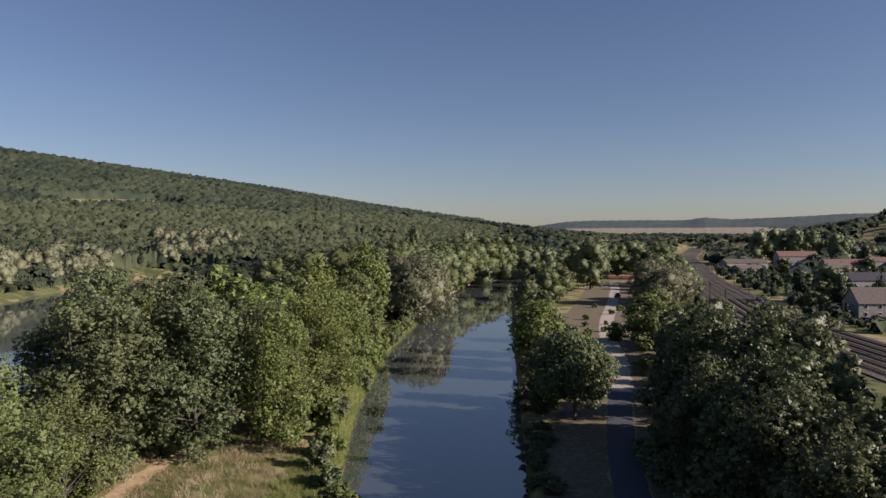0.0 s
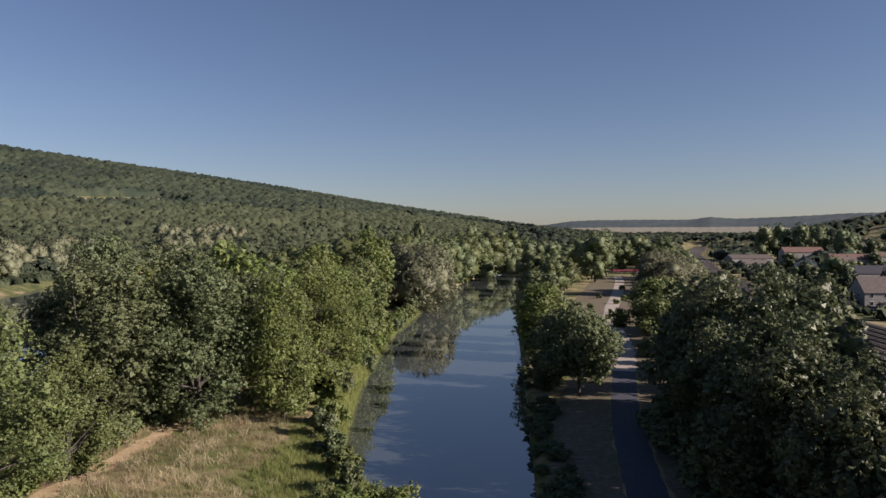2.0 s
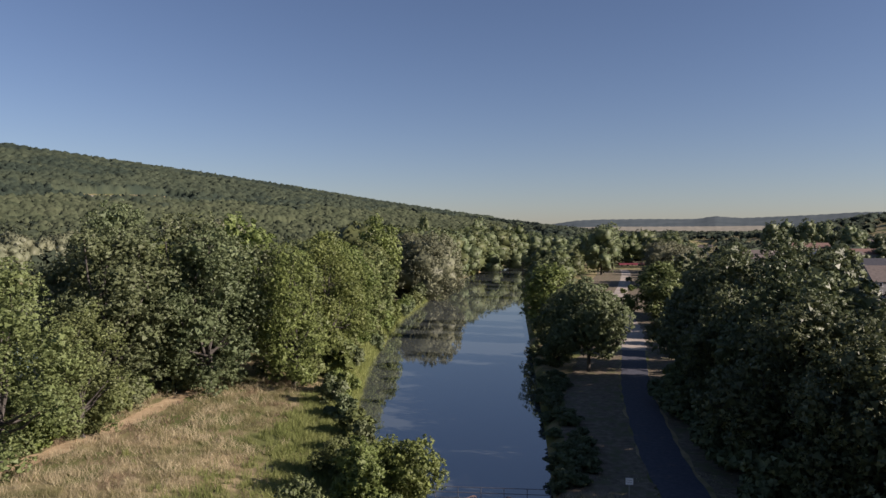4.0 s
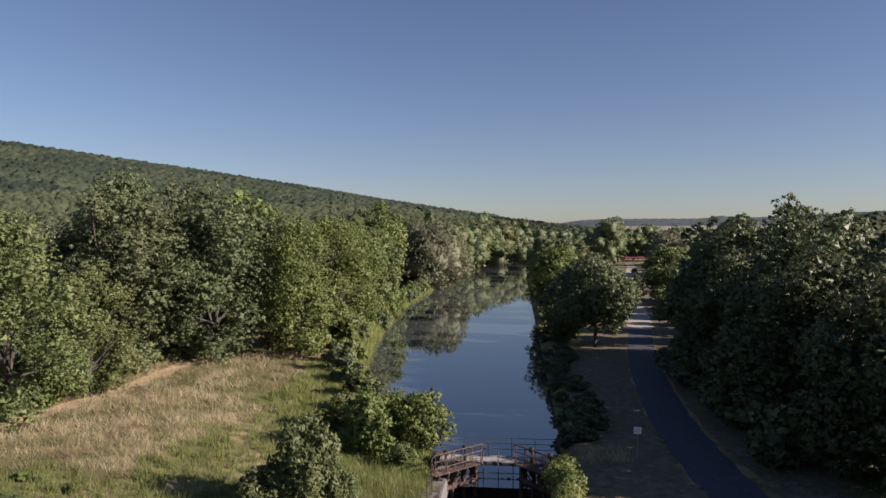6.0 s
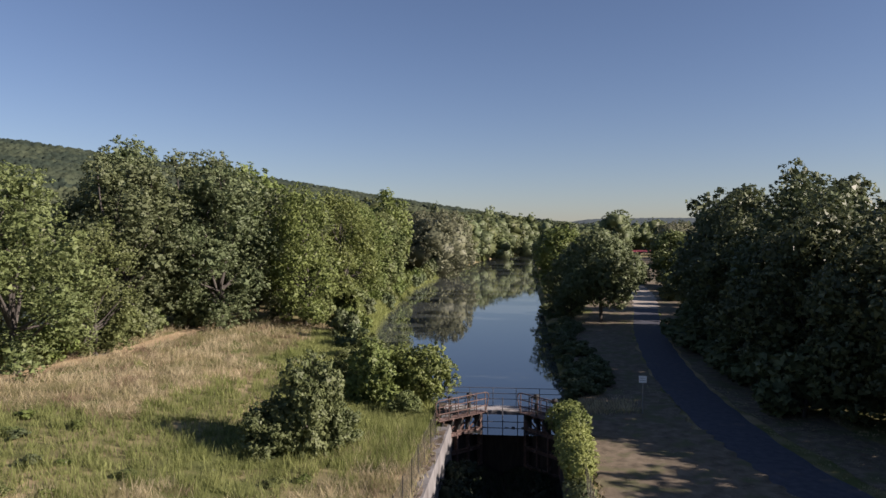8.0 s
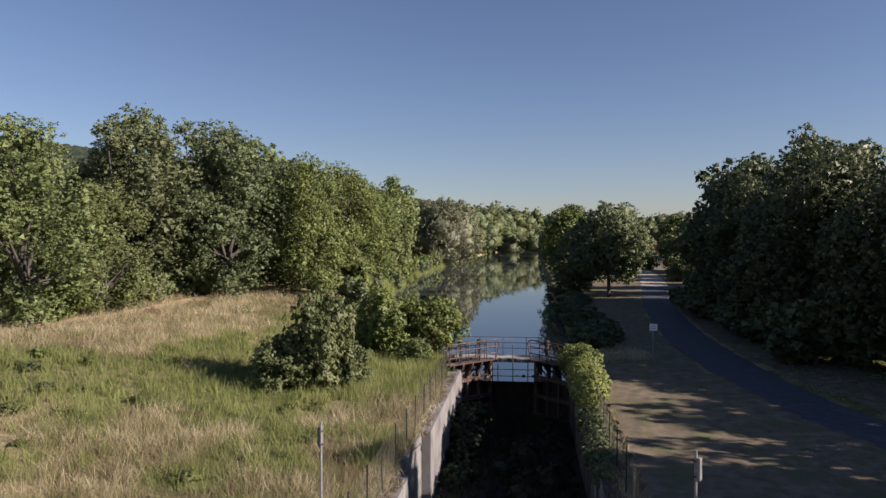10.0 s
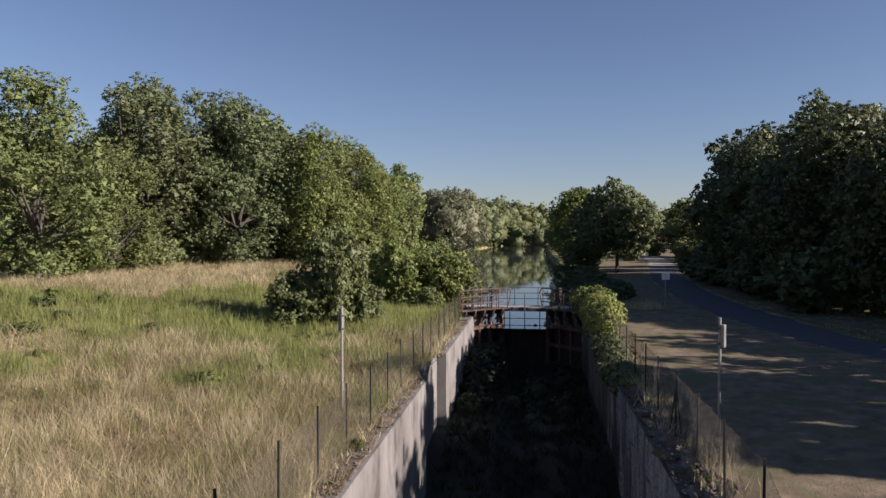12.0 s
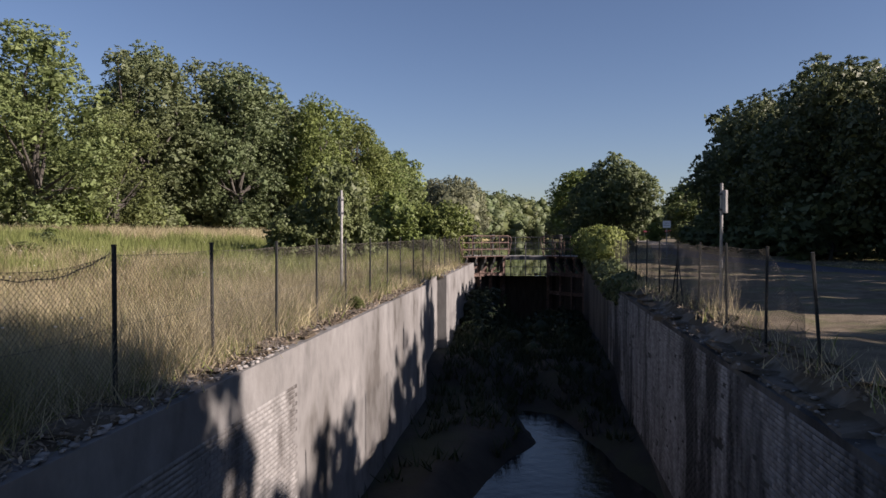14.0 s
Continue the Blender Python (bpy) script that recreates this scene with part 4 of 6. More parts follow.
def lock_gate(m, label, flip=1):
    """A steel mitre gate leaf, its heel at the origin and its length along x."""
    gate = thing("lock_gate", m, label, "lock gate", "lock gates")
    L = 4.75
    for x, w in ((0.16, 0.32), (L - 0.14, 0.28)):
        bm = bmesh.new()
        box(bm, (x - w / 2, -0.17, -5.2), (x + w / 2, 0.17, 0.12), 0.02)
        part("gate_post", bm, M_RUST, gate)
    for z in (-0.12, -1.15, -2.5, -3.9):
        bm = bmesh.new()
        box(bm, (0.3, -0.15, z - 0.11), (L - 0.26, 0.15, z + 0.11), 0.015)
        box(bm, (0.3, -0.24, z - 0.13), (L - 0.26, -0.152, z - 0.09))
        box(bm, (0.3, -0.24, z + 0.09), (L - 0.26, -0.152, z + 0.13))
        part("girder", bm, M_RUST, gate)
    for x in (1.15, 2.25, 3.35):
        bm = bmesh.new()
        box(bm, (x - 0.07, -0.2, -5.1), (x + 0.07, 0.1, -0.24), 0.01)
        part("stiffener", bm, M_RUST, gate)
    for i in range(4):
        x0 = 0.33 + i * 1.0
        if i in (0, 2):
            bm = bmesh.new()
            box(bm, (x0, 0.03, -1.05), (x0 + 0.72, 0.06, -0.24))
            part("plate", bm, M_RUST, gate)
        bm = bmesh.new()
        bar(bm, (x0, -0.12, -1.05), (x0 + 0.9, -0.12, -0.3), 0.08, 4)
        part("brace", bm, M_RUST, gate)
    for i in range(17):
        bm = bmesh.new()
        x0 = 0.33 + i * 0.22
        box(bm, (x0, 0.07, -5.2 + float(LR.random() * 0.1)), (x0 + 0.205, 0.15, -1.27 + float(LR.random() * 0.08)), 0.008)
        part("plank", bm, M_WOOD, gate)
    for i in range(5):
        bm = bmesh.new()
        x = 0.5 + i * 0.88
        box(bm, (x - 0.05, -0.75, 0.0), (x + 0.05, 0.3, 0.14), 0.01)
        part("bracket", bm, M_RUST, gate)
        bm = bmesh.new()
        claw = [(-0.72, 0.0), (-0.1, 0.0), (-0.1, -0.95), (-0.3, -0.8), (-0.42, -0.45), (-0.62, -0.3)]
        rims = [[bm.verts.new((x + s * 0.09, a, c)) for a, c in claw] for s in (-1, 1)]
        bm.faces.new(rims[0][::-1])
        bm.faces.new(rims[1])
        for k in range(6):
            bm.faces.new((rims[0][k], rims[0][(k + 1) % 6], rims[1][(k + 1) % 6], rims[1][k]))
        bmesh.ops.recalc_face_normals(bm, faces=bm.faces)
        part("gusset", bm, M_DARKPOST, gate, "black claw-shaped gusset plate")
    for i in range(4):
        bm = bmesh.new()
        box(bm, (0.1, -0.78 + i * 0.2, 0.145), (L - 0.1, -0.60 + i * 0.2, 0.185), 0.006)
        part("walkway_board", bm, M_RUST, gate, "rust-brown walkway board")
    rail = new("handrail")
    rail.parent = gate
    rail.matrix_basis = pose(0, -0.74, 0.18)
    handrail(rail, L - 0.2, 1.45, 6, M_RUST, 0.036, mids=3)
    rail = new("handrail")
    rail.parent = gate
    rail.matrix_basis = pose(0.3, 0.0, 0.18)
    handrail(rail, L - 0.9, 1.08, 5, M_RUST, 0.028, curl=False)
    for x in (1.3, 3.1):
        bm = bmesh.new()
        tube(bm, [(x, -0.5, -0.2), (x, -0.5, 1.75)], 0.055, 8)
        box(bm, (x - 0.17, -0.66, 1.38), (x + 0.17, -0.34, 1.74), 0.05)
        box(bm, (x - 0.10, -0.60, 0.62), (x + 0.10, -0.40, 1.10), 0.03)
        tube(bm, [(x - 0.05, -0.5, 1.55), (x + 0.62, -0.5, 1.42), (x + 0.62, -0.5, 1.22)], 0.035, 6)
        part("paddle_gear", bm, M_DARKPOST, gate, "black iron rack and crank of the gate paddle")
    return gate


lock_gate(pose(-7.08, 49.9, 0.22, 0, 0, 46), "rusty steel lock gate leaf with walkway, handrail and brackets")
right_gate = lock_gate(pose(2.75, 49.9, 0.22, 0, 0, 134) @ Matrix.Diagonal((1, -1, 1, 1)), "rusty steel lock gate leaf half hidden behind the hedge")

# plank dam that holds the canal back, and the footbridge over it
dam = thing("plank_dam", pose(0, 53.6, 0), "dark timber plank dam holding back the canal", "dam")
for i in range(34):
    bm = bmesh.new()
    x = -6.2 + i * 0.245
    box(bm, (x, -0.06, -5.4), (x + 0.246, 0.06, -1.04 + float(LR.normal(0, 0.07))), 0.01)
    part("plank", bm, M_WOOD, dam)
bm = bmesh.new()
box(bm, (-6.3, -0.16, -1.12), (2.2, -0.062, -0.98), 0.01)
part("waling_beam", bm, M_RUST, dam)
bm = bmesh.new()
box(bm, (-7.2, 53.9, -7), (WALL_L + 0.0, 56.4, 0.1), 0.05)
tagged(part("abutment", bm, M_COPING), "dark mossy stone abutment of the footbridge", "abutment", kind="structure")
bm = bmesh.new()
box(bm, (WALL_R, 53.9, -7), (WALL_R + 1.4, 56.4, 0.1), 0.05)
tagged(part("abutment", bm, M_COPING), "shaded stone abutment of the footbridge", "abutment", kind="structure")
for x0, x1 in ((WALL_L - 0.9, WALL_L), (WALL_R, WALL_R + 0.9)):
    bm = bmesh.new()
    box(bm, (x0, LOCK_Y1 + 0.002, -7), (x1, 53.898, -0.02), 0.03)
    tagged(part("wall_quoin", bm, M_RENDER), "stone head wall beside the lock gate", "wall", kind="structure")
bridge = thing("footbridge", pose(0, 53.75, 0.18), "narrow grey steel footbridge with tube railings across the lock head", "footbridge")
bm = bmesh.new()
box(bm, (-6.6, -0.55, 0.12), (2.4, 1.0, 0.2), 0.01)
part("deck", bm, M_CONCRETE, bridge)
for y in (-0.5, 0.9):
    bm = bmesh.new()
    box(bm, (-6.8, y - 0.05, -0.1), (2.6, y + 0.05, 0.118), 0.01)
    part("girder", bm, M_STEEL, bridge)
for k in range(6):
    bm = bmesh.new()
    x = -6.5 + k * 1.76
    bar(bm, (x, 0.95, 0.2), (x, 0.95, 1.56), 0.026)
    part("rail_post", bm, M_STEEL, bridge)
for z in (0.72, 1.14, 1.56):
    bm = bmesh.new()
    bar(bm, (-6.55, 0.95, z), (2.4, 0.95, z), 0.026)
    part("rail", bm, M_STEEL, bridge)
for x in (-3.3, -2.2, -1.1):
    bm = bmesh.new()
    bar(bm, (x, -0.6, -1.3), (x, -0.6, 1.2 if x == -2.2 else 0.12), 0.035)
    part("support", bm, M_STEEL, bridge)
bm = bmesh.new()
bar(bm, (-3.9, -0.6, -0.62), (-0.6, -0.6, -0.62), 0.03)
part("tie_bar", bm, M_STEEL, bridge)


# ---- chain-link fences ----
def fence_post(parent, x, y, height, lean=0.0, along=0.0):
    bm = bmesh.new()
    box(bm, (-0.022, -0.022, -0.4), (0.022, 0.022, height), 0.005)
    box(bm, (-0.026, -0.026, height), (0.026, 0.026, height + 0.02), 0.005)
    return part("post", bm, M_DARKPOST, parent, m=pose(x, y, 0, along, lean, 0))


def link_panel(parent, a, b, height, cell=0.075, r=0.0022, sag=0.0, sag_end=0.0):
    """Diamond wire netting between two posts, with its straining wires."""
    a, b = Vector(a), Vector(b)
    length = (b - a).length
    along = (b - a) / length
    side = Vector((along.y, -along.x, 0))
    quads, verts = [], []

    def wire(p, q, rr):
        n0 = len(verts)
        d = (q - p).normalized()
        up = d.cross(side)
        for e in (p, q):
            verts.extend([e + up * rr + side * rr * 0.5, e - up * rr + side * rr * 0.5, e - side * rr])
        quads.extend([(n0 + i, n0 + (i + 1) % 3, n0 + 3 + (i + 1) % 3, n0 + 3 + i) for i in range(3)])

    def spot(u, z):
        lim = height - sag * math.sin(math.pi * u / length) - sag_end * u / length
        return a + along * u + Vector((0, 0, 0.04 + z * lim / height)) + side * 0.02 * math.sin(u * 3 + z * 2)

    top = height
    k = -math.ceil(top / cell)
    while k * cell < length:
        u0 = k * cell
        for way in (1, -1):
            lo_u, hi_u = max(u0, 0), min(u0 + top, length)
            if hi_u - lo_u > 0.02:
                z0, z1 = lo_u - u0, hi_u - u0
                if way < 0:
                    z0, z1 = top - z0, top - z1
                mid_u, mid_z = (lo_u + hi_u) / 2, (z0 + z1) / 2
                wire(spot(lo_u, z0), spot(mid_u, mid_z), r)
                wire(spot(mid_u, mid_z), spot(hi_u, z1), r)
        k += 1
    for z in (0.05, height * 0.5, height - 0.01):
        n = 6
        for i in range(n):
            wire(spot(length * i / n, z), spot(length * (i + 1) / n, z), r * 1.3)
    return placed("netting", mesh_of("netting", verts, quads), M_WIRE, parent)


left_fence = thing("chain_link_fence", pose(0, 0, 0), "chain-link fence on thin dark posts along the sunny lock side", "fence", "lock fences")
ypost = [5.0 + 2.63 * k for k in range(17)]
for k, y in enumerate(ypost):
    fence_post(left_fence, -6.45 - 0.02 * (k % 3), y, 1.82 + float(LR.normal(0, 0.025)), float(LR.normal(0, 0.5)), float(LR.normal(0, 0.4)))
for k in range(-3, len(ypost) - 1):
    y = 5.0 + 2.63 * k
    link_panel(left_fence, (-6.47, y, 0), (-6.47, y + 2.63, 0), 1.68, cell=0.075 if k < 5 else 0.15, r=0.0022 if k < 5 else 0.003, sag=0.13 if k < 1 else 0.02)
for k in (-3, -2, -1):
    fence_post(left_fence, -6.45, 5.0 + 2.63 * k, 1.82)
# slack barbed wire
bm = bmesh.new()
pts = [(-6.47 + 0.02 * math.sin(i), 5.0 + 2.63 * i / 12 - 2.63 * 0, 1.74 - 0.24 * math.sin(math.pi * i / 12) + 0.012 * math.sin(i * 2.3)) for i in range(13)]
tube(bm, pts, 0.0055, 5)
for i in range(1, 36):
    u = i / 36 * 12
    j = min(int(u), 11)
    p = Vector(pts[j]).lerp(Vector(pts[j + 1]), u - j)
    tube(bm, [p + Vector((0.0, -0.012, -0.035)), p + Vector((0.0, 0.012, 0.035))], 0.0035, 4)
part("barbed_wire", bm, M_WIRE, left_fence, "rusty slack barbed wire")
right_fence = thing("chain_link_fence", pose(0, 0, 0), "broken chain-link fence with a leaning post along the shaded lock side", "fence", "lock fences")
yright = [13.2, 15.8, 18.45, 21.2, 24.1, 26.8, 29.5, 32.2, 34.9, 37.6]
for y in yright:
    fence_post(right_fence, 2.48, y, 1.76 + float(LR.normal(0, 0.03)), float(LR.normal(0, 0.6)), float(LR.normal(0, 0.5)))
fence_post(right_fence, 2.62, 11.1, 1.68, -5.5, 3)
for a, b in zip(yright, yright[1:]):
    link_panel(right_fence, (2.5, a, 0), (2.5, b, 0), 1.66, cell=0.075 if a < 22 else 0.15, r=0.0022 if a < 22 else 0.003, sag=0.03)
link_panel(right_fence, (2.5, 13.2, 0), (2.56, 11.5, 0), 1.6, sag_end=0.85)
for dy in (-0.9, 0.9):
    bm = bmesh.new()
    bar(bm, (2.5, 21.2 + dy, -0.1), (2.5, 21.2, 1.35), 0.022)
    part("brace", bm, M_DARKPOST, right_fence)


# ---- poles and sign ----
def lamp_pole(m, label):
    pole = thing("marker_pole", m, label, "pole", "marker poles")
    bm = bmesh.new()
    tube(bm, [(0, 0, -0.4), (0, 0, 3.4)], 0.05, 10, 0.042)
    part("mast", bm, M_GALV, pole)
    bm = bmesh.new()
    box(bm, (-0.15, -0.09, 2.55), (-0.045, 0.09, 3.2), 0.012)
    part("box", bm, M_GALV, pole, "narrow grey metal box")
    bm = bmesh.new()
    box(bm, (-0.055, -0.06, 2.62), (0.06, 0.06, 2.68), 0.006)
    box(bm, (-0.055, -0.06, 3.06), (0.06, 0.06, 3.12), 0.006)
    part("clamp", bm, M_STEEL, pole)
    return pole


lamp_pole(pose(-7.86, 22.77, 0, 0, 0, -60), "tall pale grey pole with a narrow box in dry grass")
lamp_pole(pose(3.64, 20.96, 0, 0, 0, 150), "tall grey pole with a narrow box on shaded lawn")
sign = thing("road_sign", pose(8.1, 54.4, 0, 0, 0, -3), "small white rectangular sign on a thin grey post beside the road", "sign")
bm = bmesh.new()
tube(bm, [(0, 0, -0.3), (0, 0, 2.95)], 0.042, 8)
part("post", bm, M_GALV, sign)
bm = bmesh.new()
box(bm, (-0.28, -0.05, 2.44), (0.28, -0.032, 2.95), 0.008)
plate = part("plate", bm, M_WHITE, sign, "white enamel plate")
for z, w in ((2.78, 0.17), (2.62, 0.20)):
    bm = bmesh.new()
    box(bm, (-w, -0.056, z - 0.012), (w, -0.0505, z + 0.012))
    part("line_of_writing", bm, M_STEEL, plate)

# ---- hedge over the right wall ----
def hedge(name, mat, seed, spots, count, leaf, label):
    rng = np.random.default_rng(seed)
    c = np.array([s[:3] for s in spots], float)
    r = np.array([s[3] for s in spots], float)
    ob = thing(name, Matrix(), label, "hedge", "hedges on the lock wall")
    placed("foliage", foliage(rng, c, r, count, leaf, up=0.3, fill=0.7), mat, ob)
    if spots[0][2] > -1:
        bm = bmesh.new()
        for p in spots[::2]:
            limb(bm, (p[0] + 0.3, p[1], -0.1), p[:3], 0.05, 0.02, rng)
        part("stems", bm, M_BARK, ob)
    return ob


hedge("hedge", M_HEDGE, 5, [(2.2 + 0.2 * math.sin(i * 2.1), 38.0 + i * 0.6, 1.2 + 0.25 * math.sin(i * 1.7), 0.82 + 0.2 * math.sin(i * 2.9)) for i in range(10)], 20000, 0.072, "rounded bright green hedge on top of the lock wall")
hedge("hedge", M_ASH, 6, [(2.2 + 0.3 * math.sin(i * 1.1), 45.0 + i * 0.6, 1.2 + 0.3 * math.sin(i * 2.3), 0.85 + 0.25 * math.sin(i * 1.9)) for i in range(9)], 11000, 0.085, "uneven green hedge beside the lock gate")
hedge("ivy", M_DARK, 7, [(2.2 + 0.2 * math.sin(i * 2.7), 29.5 + i * 0.74, -0.12 - 0.25 * abs(math.sin(i * 1.3)) + 0.03 * i, 0.52 + 0.2 * math.sin(i * 1.9)) for i in range(26)], 11000, 0.11, "dark creepers hanging down the lock wall")
# Weeds take the near-black fir colour, the chamber's shade put in
hedge("weeds", M_FIR_AND_SHADED_WEED, 8, [(-4.9 + 0.5 * math.sin(i * 2.7), 37 + i * 0.6, -4.2 + 0.4 * math.sin(i * 1.3) + 0.10 * i, 0.8 + 0.25 * math.sin(i * 1.9)) for i in range(20)], 7000, 0.13, "rank weeds climbing from the lock floor, coloured dark for the shade")
hedge("weeds", M_FIR_AND_SHADED_WEED, 18, [(-1.6 + 2.6 * math.sin(i * 2.3), 38 + i * 0.45, -4.2 + 0.4 * math.sin(i * 1.3), 0.8 + 0.25 * math.sin(i * 1.9)) for i in range(26)], 7000, 0.15, "weeds filling the upper end of the lock chamber, coloured dark for its shade")

# ---- far woods, ridge and fields ----
def woods(name, mat, spots, size, label, rng, core=ICO1, tall=1.0, sprays=44, fine=1.0, lift=None):
    """Crowns beyond counting, joined into one mesh: an inner mass and leaf sprays on each."""
    v0, f0 = core
    n = len(spots)
    grow = size * (0.55 + 0.8 * rng.random(n) ** 1.4)
    lump = 0.90 + 0.12 * rng.normal(size=(n, len(v0))).clip(-1.6, 1.6)
    turn = rng.random(n) * 6.283
    c, s = np.cos(turn)[:, None], np.sin(turn)[:, None]
    pts = v0[None] * lump[..., None]
    pts = np.stack([pts[..., 0] * c - pts[..., 1] * s, pts[..., 0] * s + pts[..., 1] * c, pts[..., 2] * tall], -1) * grow[:, None, None]
    base = np.column_stack([spots, land(spots[:, 0], spots[:, 1]) + (grow * tall * 0.72 if lift is None else lift * (0.9 + 0.25 * rng.random(n)))])
    verts = (pts + base[:, None]).reshape(-1, 3)
    tris = (f0[None] + (np.arange(n) * len(v0))[:, None, None]).reshape(-1, 3)
    norm = np.tile(v0 + (0, 0, 1.3), (n, 1))
    # sprays gather on a few shoulders of every crown
    shoulder = rng.normal(size=(n, 5, 3)) + (0, 0, 0.35)
    shoulder /= np.linalg.norm(shoulder, axis=2)[..., None]
    way = shoulder[np.arange(n)[:, None], rng.integers(0, 5, (n, sprays))] + rng.normal(0, 0.42, (n, sprays, 3))
    way /= np.linalg.norm(way, axis=2)[..., None]
    g = grow[:, None, None]
    spot = base[:, None] + way * (1, 1, tall) * g * (0.86 + 0.26 * rng.random((n, sprays, 1)))
    face = way + rng.normal(0, 0.28, way.shape)
    face /= np.linalg.norm(face, axis=2)[..., None]
    side = np.cross(face, rng.normal(size=face.shape))
    side /= np.linalg.norm(side, axis=2)[..., None]
    along = np.cross(face, side)
    z = g * (0.20 + 0.16 * rng.random((n, sprays, 1))) * fine
    tri = np.stack([spot - along * z, spot + along * z * 0.7 + side * z * 0.75, spot + along * z * 0.6 - side * z * 0.75], 2).reshape(-1, 3, 3)
    wrong = (np.cross(tri[:, 1] - tri[:, 0], tri[:, 2] - tri[:, 0]) * face.reshape(-1, 3)).sum(1) < 0
    tri[wrong] = tri[wrong][:, ::-1]
    soft = (way * 1.0 + face * 0.3 + (0, 0, 0.8)).reshape(-1, 3)
    soft /= np.linalg.norm(soft, axis=1)[:, None]
    m = len(tri)
    me = mesh_of(name, np.concatenate([verts, tri.reshape(-1, 3)]), tris=np.concatenate([tris, np.arange(m * 3).reshape(-1, 3) + len(verts)]), normals=np.concatenate([norm, np.repeat(soft, 3, 0)]))
    return tagged(placed(name, me, mat), label, "woods", kind="stuff")


WR = np.random.default_rng(77)


def scatter(n, az0, az1, r0, r1, keep):
    """Spots in a wedge seen from over the lock, evenly spread on the ground."""
    az = np.radians(az0 + (az1 - az0) * WR.random(n))
    r = np.sqrt(r0 ** 2 + (r1 ** 2 - r0 ** 2) * WR.random(n))
    x, y = np.sin(az) * r, np.cos(az) * r
    ok = keep(x, y)
    return np.stack([x[ok], y[ok]], 1)


def off_water(x, y):
    r, _ = from_line(x, y, RIVER)
    inside = np.minimum(x - np.interp(y, BANK_Y, BANK_L), np.interp(y, BANK_Y, BANK_R) - x)
    return (r > 46) & ~((inside > -9) & (y < 800))


# clearings and stubble strips on the hillside, as distances from their middle lines
GLADES = [((-572, 910), (-518, 1056), 34), ((-312, 926), (-279, 956), 30), ((-214, 990), (-178, 1010), 30)]


def wooded(x, y):
    ok = off_water(x, y)
    for p, q, w in GLADES:
        d, _ = from_line(x, y, [p, q])
        ok &= d > w
    return ok


def left_of_canal(x, y):
    return wooded(x, y) & (x < np.interp(y, BANK_Y, BANK_L) - 60)


def canopy(name, mat, az, rs, keep, size, rise, label):
    """The closed leaf roof of a wood on a slope: one rounded dome a tree, of uneven height."""
    a, r = np.meshgrid(np.radians(az), rs)
    x, y = np.sin(a) * r, np.cos(a) * r
    gx, gy = np.floor(x / size), np.floor(y / size)
    dome = np.zeros(x.shape)
    for i in (-1, 0, 1):
        for j in (-1, 0, 1):
            cx, cy = gx + i, gy + j
            mess = [np.modf(np.abs(np.sin(cx * p + cy * q) * 43758.5453))[0] for p, q in ((12.9898, 78.233), (39.425, 11.135), (73.156, 52.235), (27.61, 91.17))]
            wide = size * (0.62 + 0.42 * mess[3])
            d = np.hypot(x - (cx + mess[0]) * size, y - (cy + mess[1]) * size) / wide
            dome = np.maximum(dome, np.sqrt(np.clip(1 - d * d, 0, 1)) * (0.55 + 0.45 * mess[2]))
    ok = keep(x, y)
    z = land(x, y) + np.where(ok, rise * (0.2 + 0.8 * dome + WR.normal(0, 0.10, x.shape)), -2.0)
    verts = np.stack([x, y, z], -1).reshape(-1, 3)
    w = len(az)
    i, j = np.meshgrid(np.arange(w - 1), np.arange(len(rs) - 1))
    k = (j * w + i).ravel()
    quads = np.stack([k, k + 1, k + 1 + w, k + w], 1)
    quads = quads[ok.reshape(-1)[quads].any(1)]
    return tagged(placed(name, mesh_of(name, verts, quads), mat, smooth=True), label, "woods", kind="stuff")


def on_slope(x, y):
    return wooded(x, y) & (x < 0.02 * y - 40)


lower = lambda x, y: on_slope(x, y) & (land(x, y) + 14 * waves(x, y, 60, 2.0) < 62) & ((x < -150) | (y > 640))
upper = lambda x, y: on_slope(x, y) & (land(x, y) + 14 * waves(x, y, 60, 2.0) >= 60)
canopy("slope_woods", M_WOODS_GREY, np.arange(-40, 4, 0.13), np.arange(560, 1500, 3.0), lower, 9.0, 12.0, "mixed light green woods and scrub on the lower hillside")
canopy("hill_woods", M_WOODS, np.arange(-40, 4, 0.13), np.concatenate([np.arange(760, 1500, 3.4), np.arange(1500, 2950, 8)]), upper, 11.0, 14.0, "dense dark green woods on the upper hillside")
valley_spots = scatter(2400, -40, -2, 400, 760, lambda x, y: left_of_canal(x, y) & (WR.random(len(x)) < 0.8))
woods("valley_woods", M_WOODS, valley_spots, 6.4, "mixed green woods on the valley floor", WR, tall=0.85, sprays=36, fine=0.8, lift=4.5)
k = np.sort(WR.random(1700) * (len(RIVER) - 1.001))
line = np.array(RIVER, float)
p, q = line[k.astype(int)], line[k.astype(int) + 1]
away = np.stack([(q - p)[:, 1], (p - q)[:, 0]], 1) / np.linalg.norm(q - p, axis=1)[:, None]
near_left = p + (q - p) * (k % 1)[:, None] + away * (np.where(WR.random(1700) < 0.7, -1, 1) * (32.5 + 26 * WR.random(1700) ** 1.6))[:, None]
cap = line[-1] + np.stack([WR.normal(0, 30, 420), 30 + 50 * WR.random(420)], 1)
near_left = np.concatenate([near_left, cap])
near_left = near_left[(near_left[:, 0] < -84) & (from_line(near_left[:, 0], near_left[:, 1], RIVER)[0] > 32)]
woods("riverside_scrub", M_WOODS_GREY, near_left, 4.2, "low green scrub on the river bank", WR, tall=0.8, sprays=8, fine=0.7, lift=0.6)
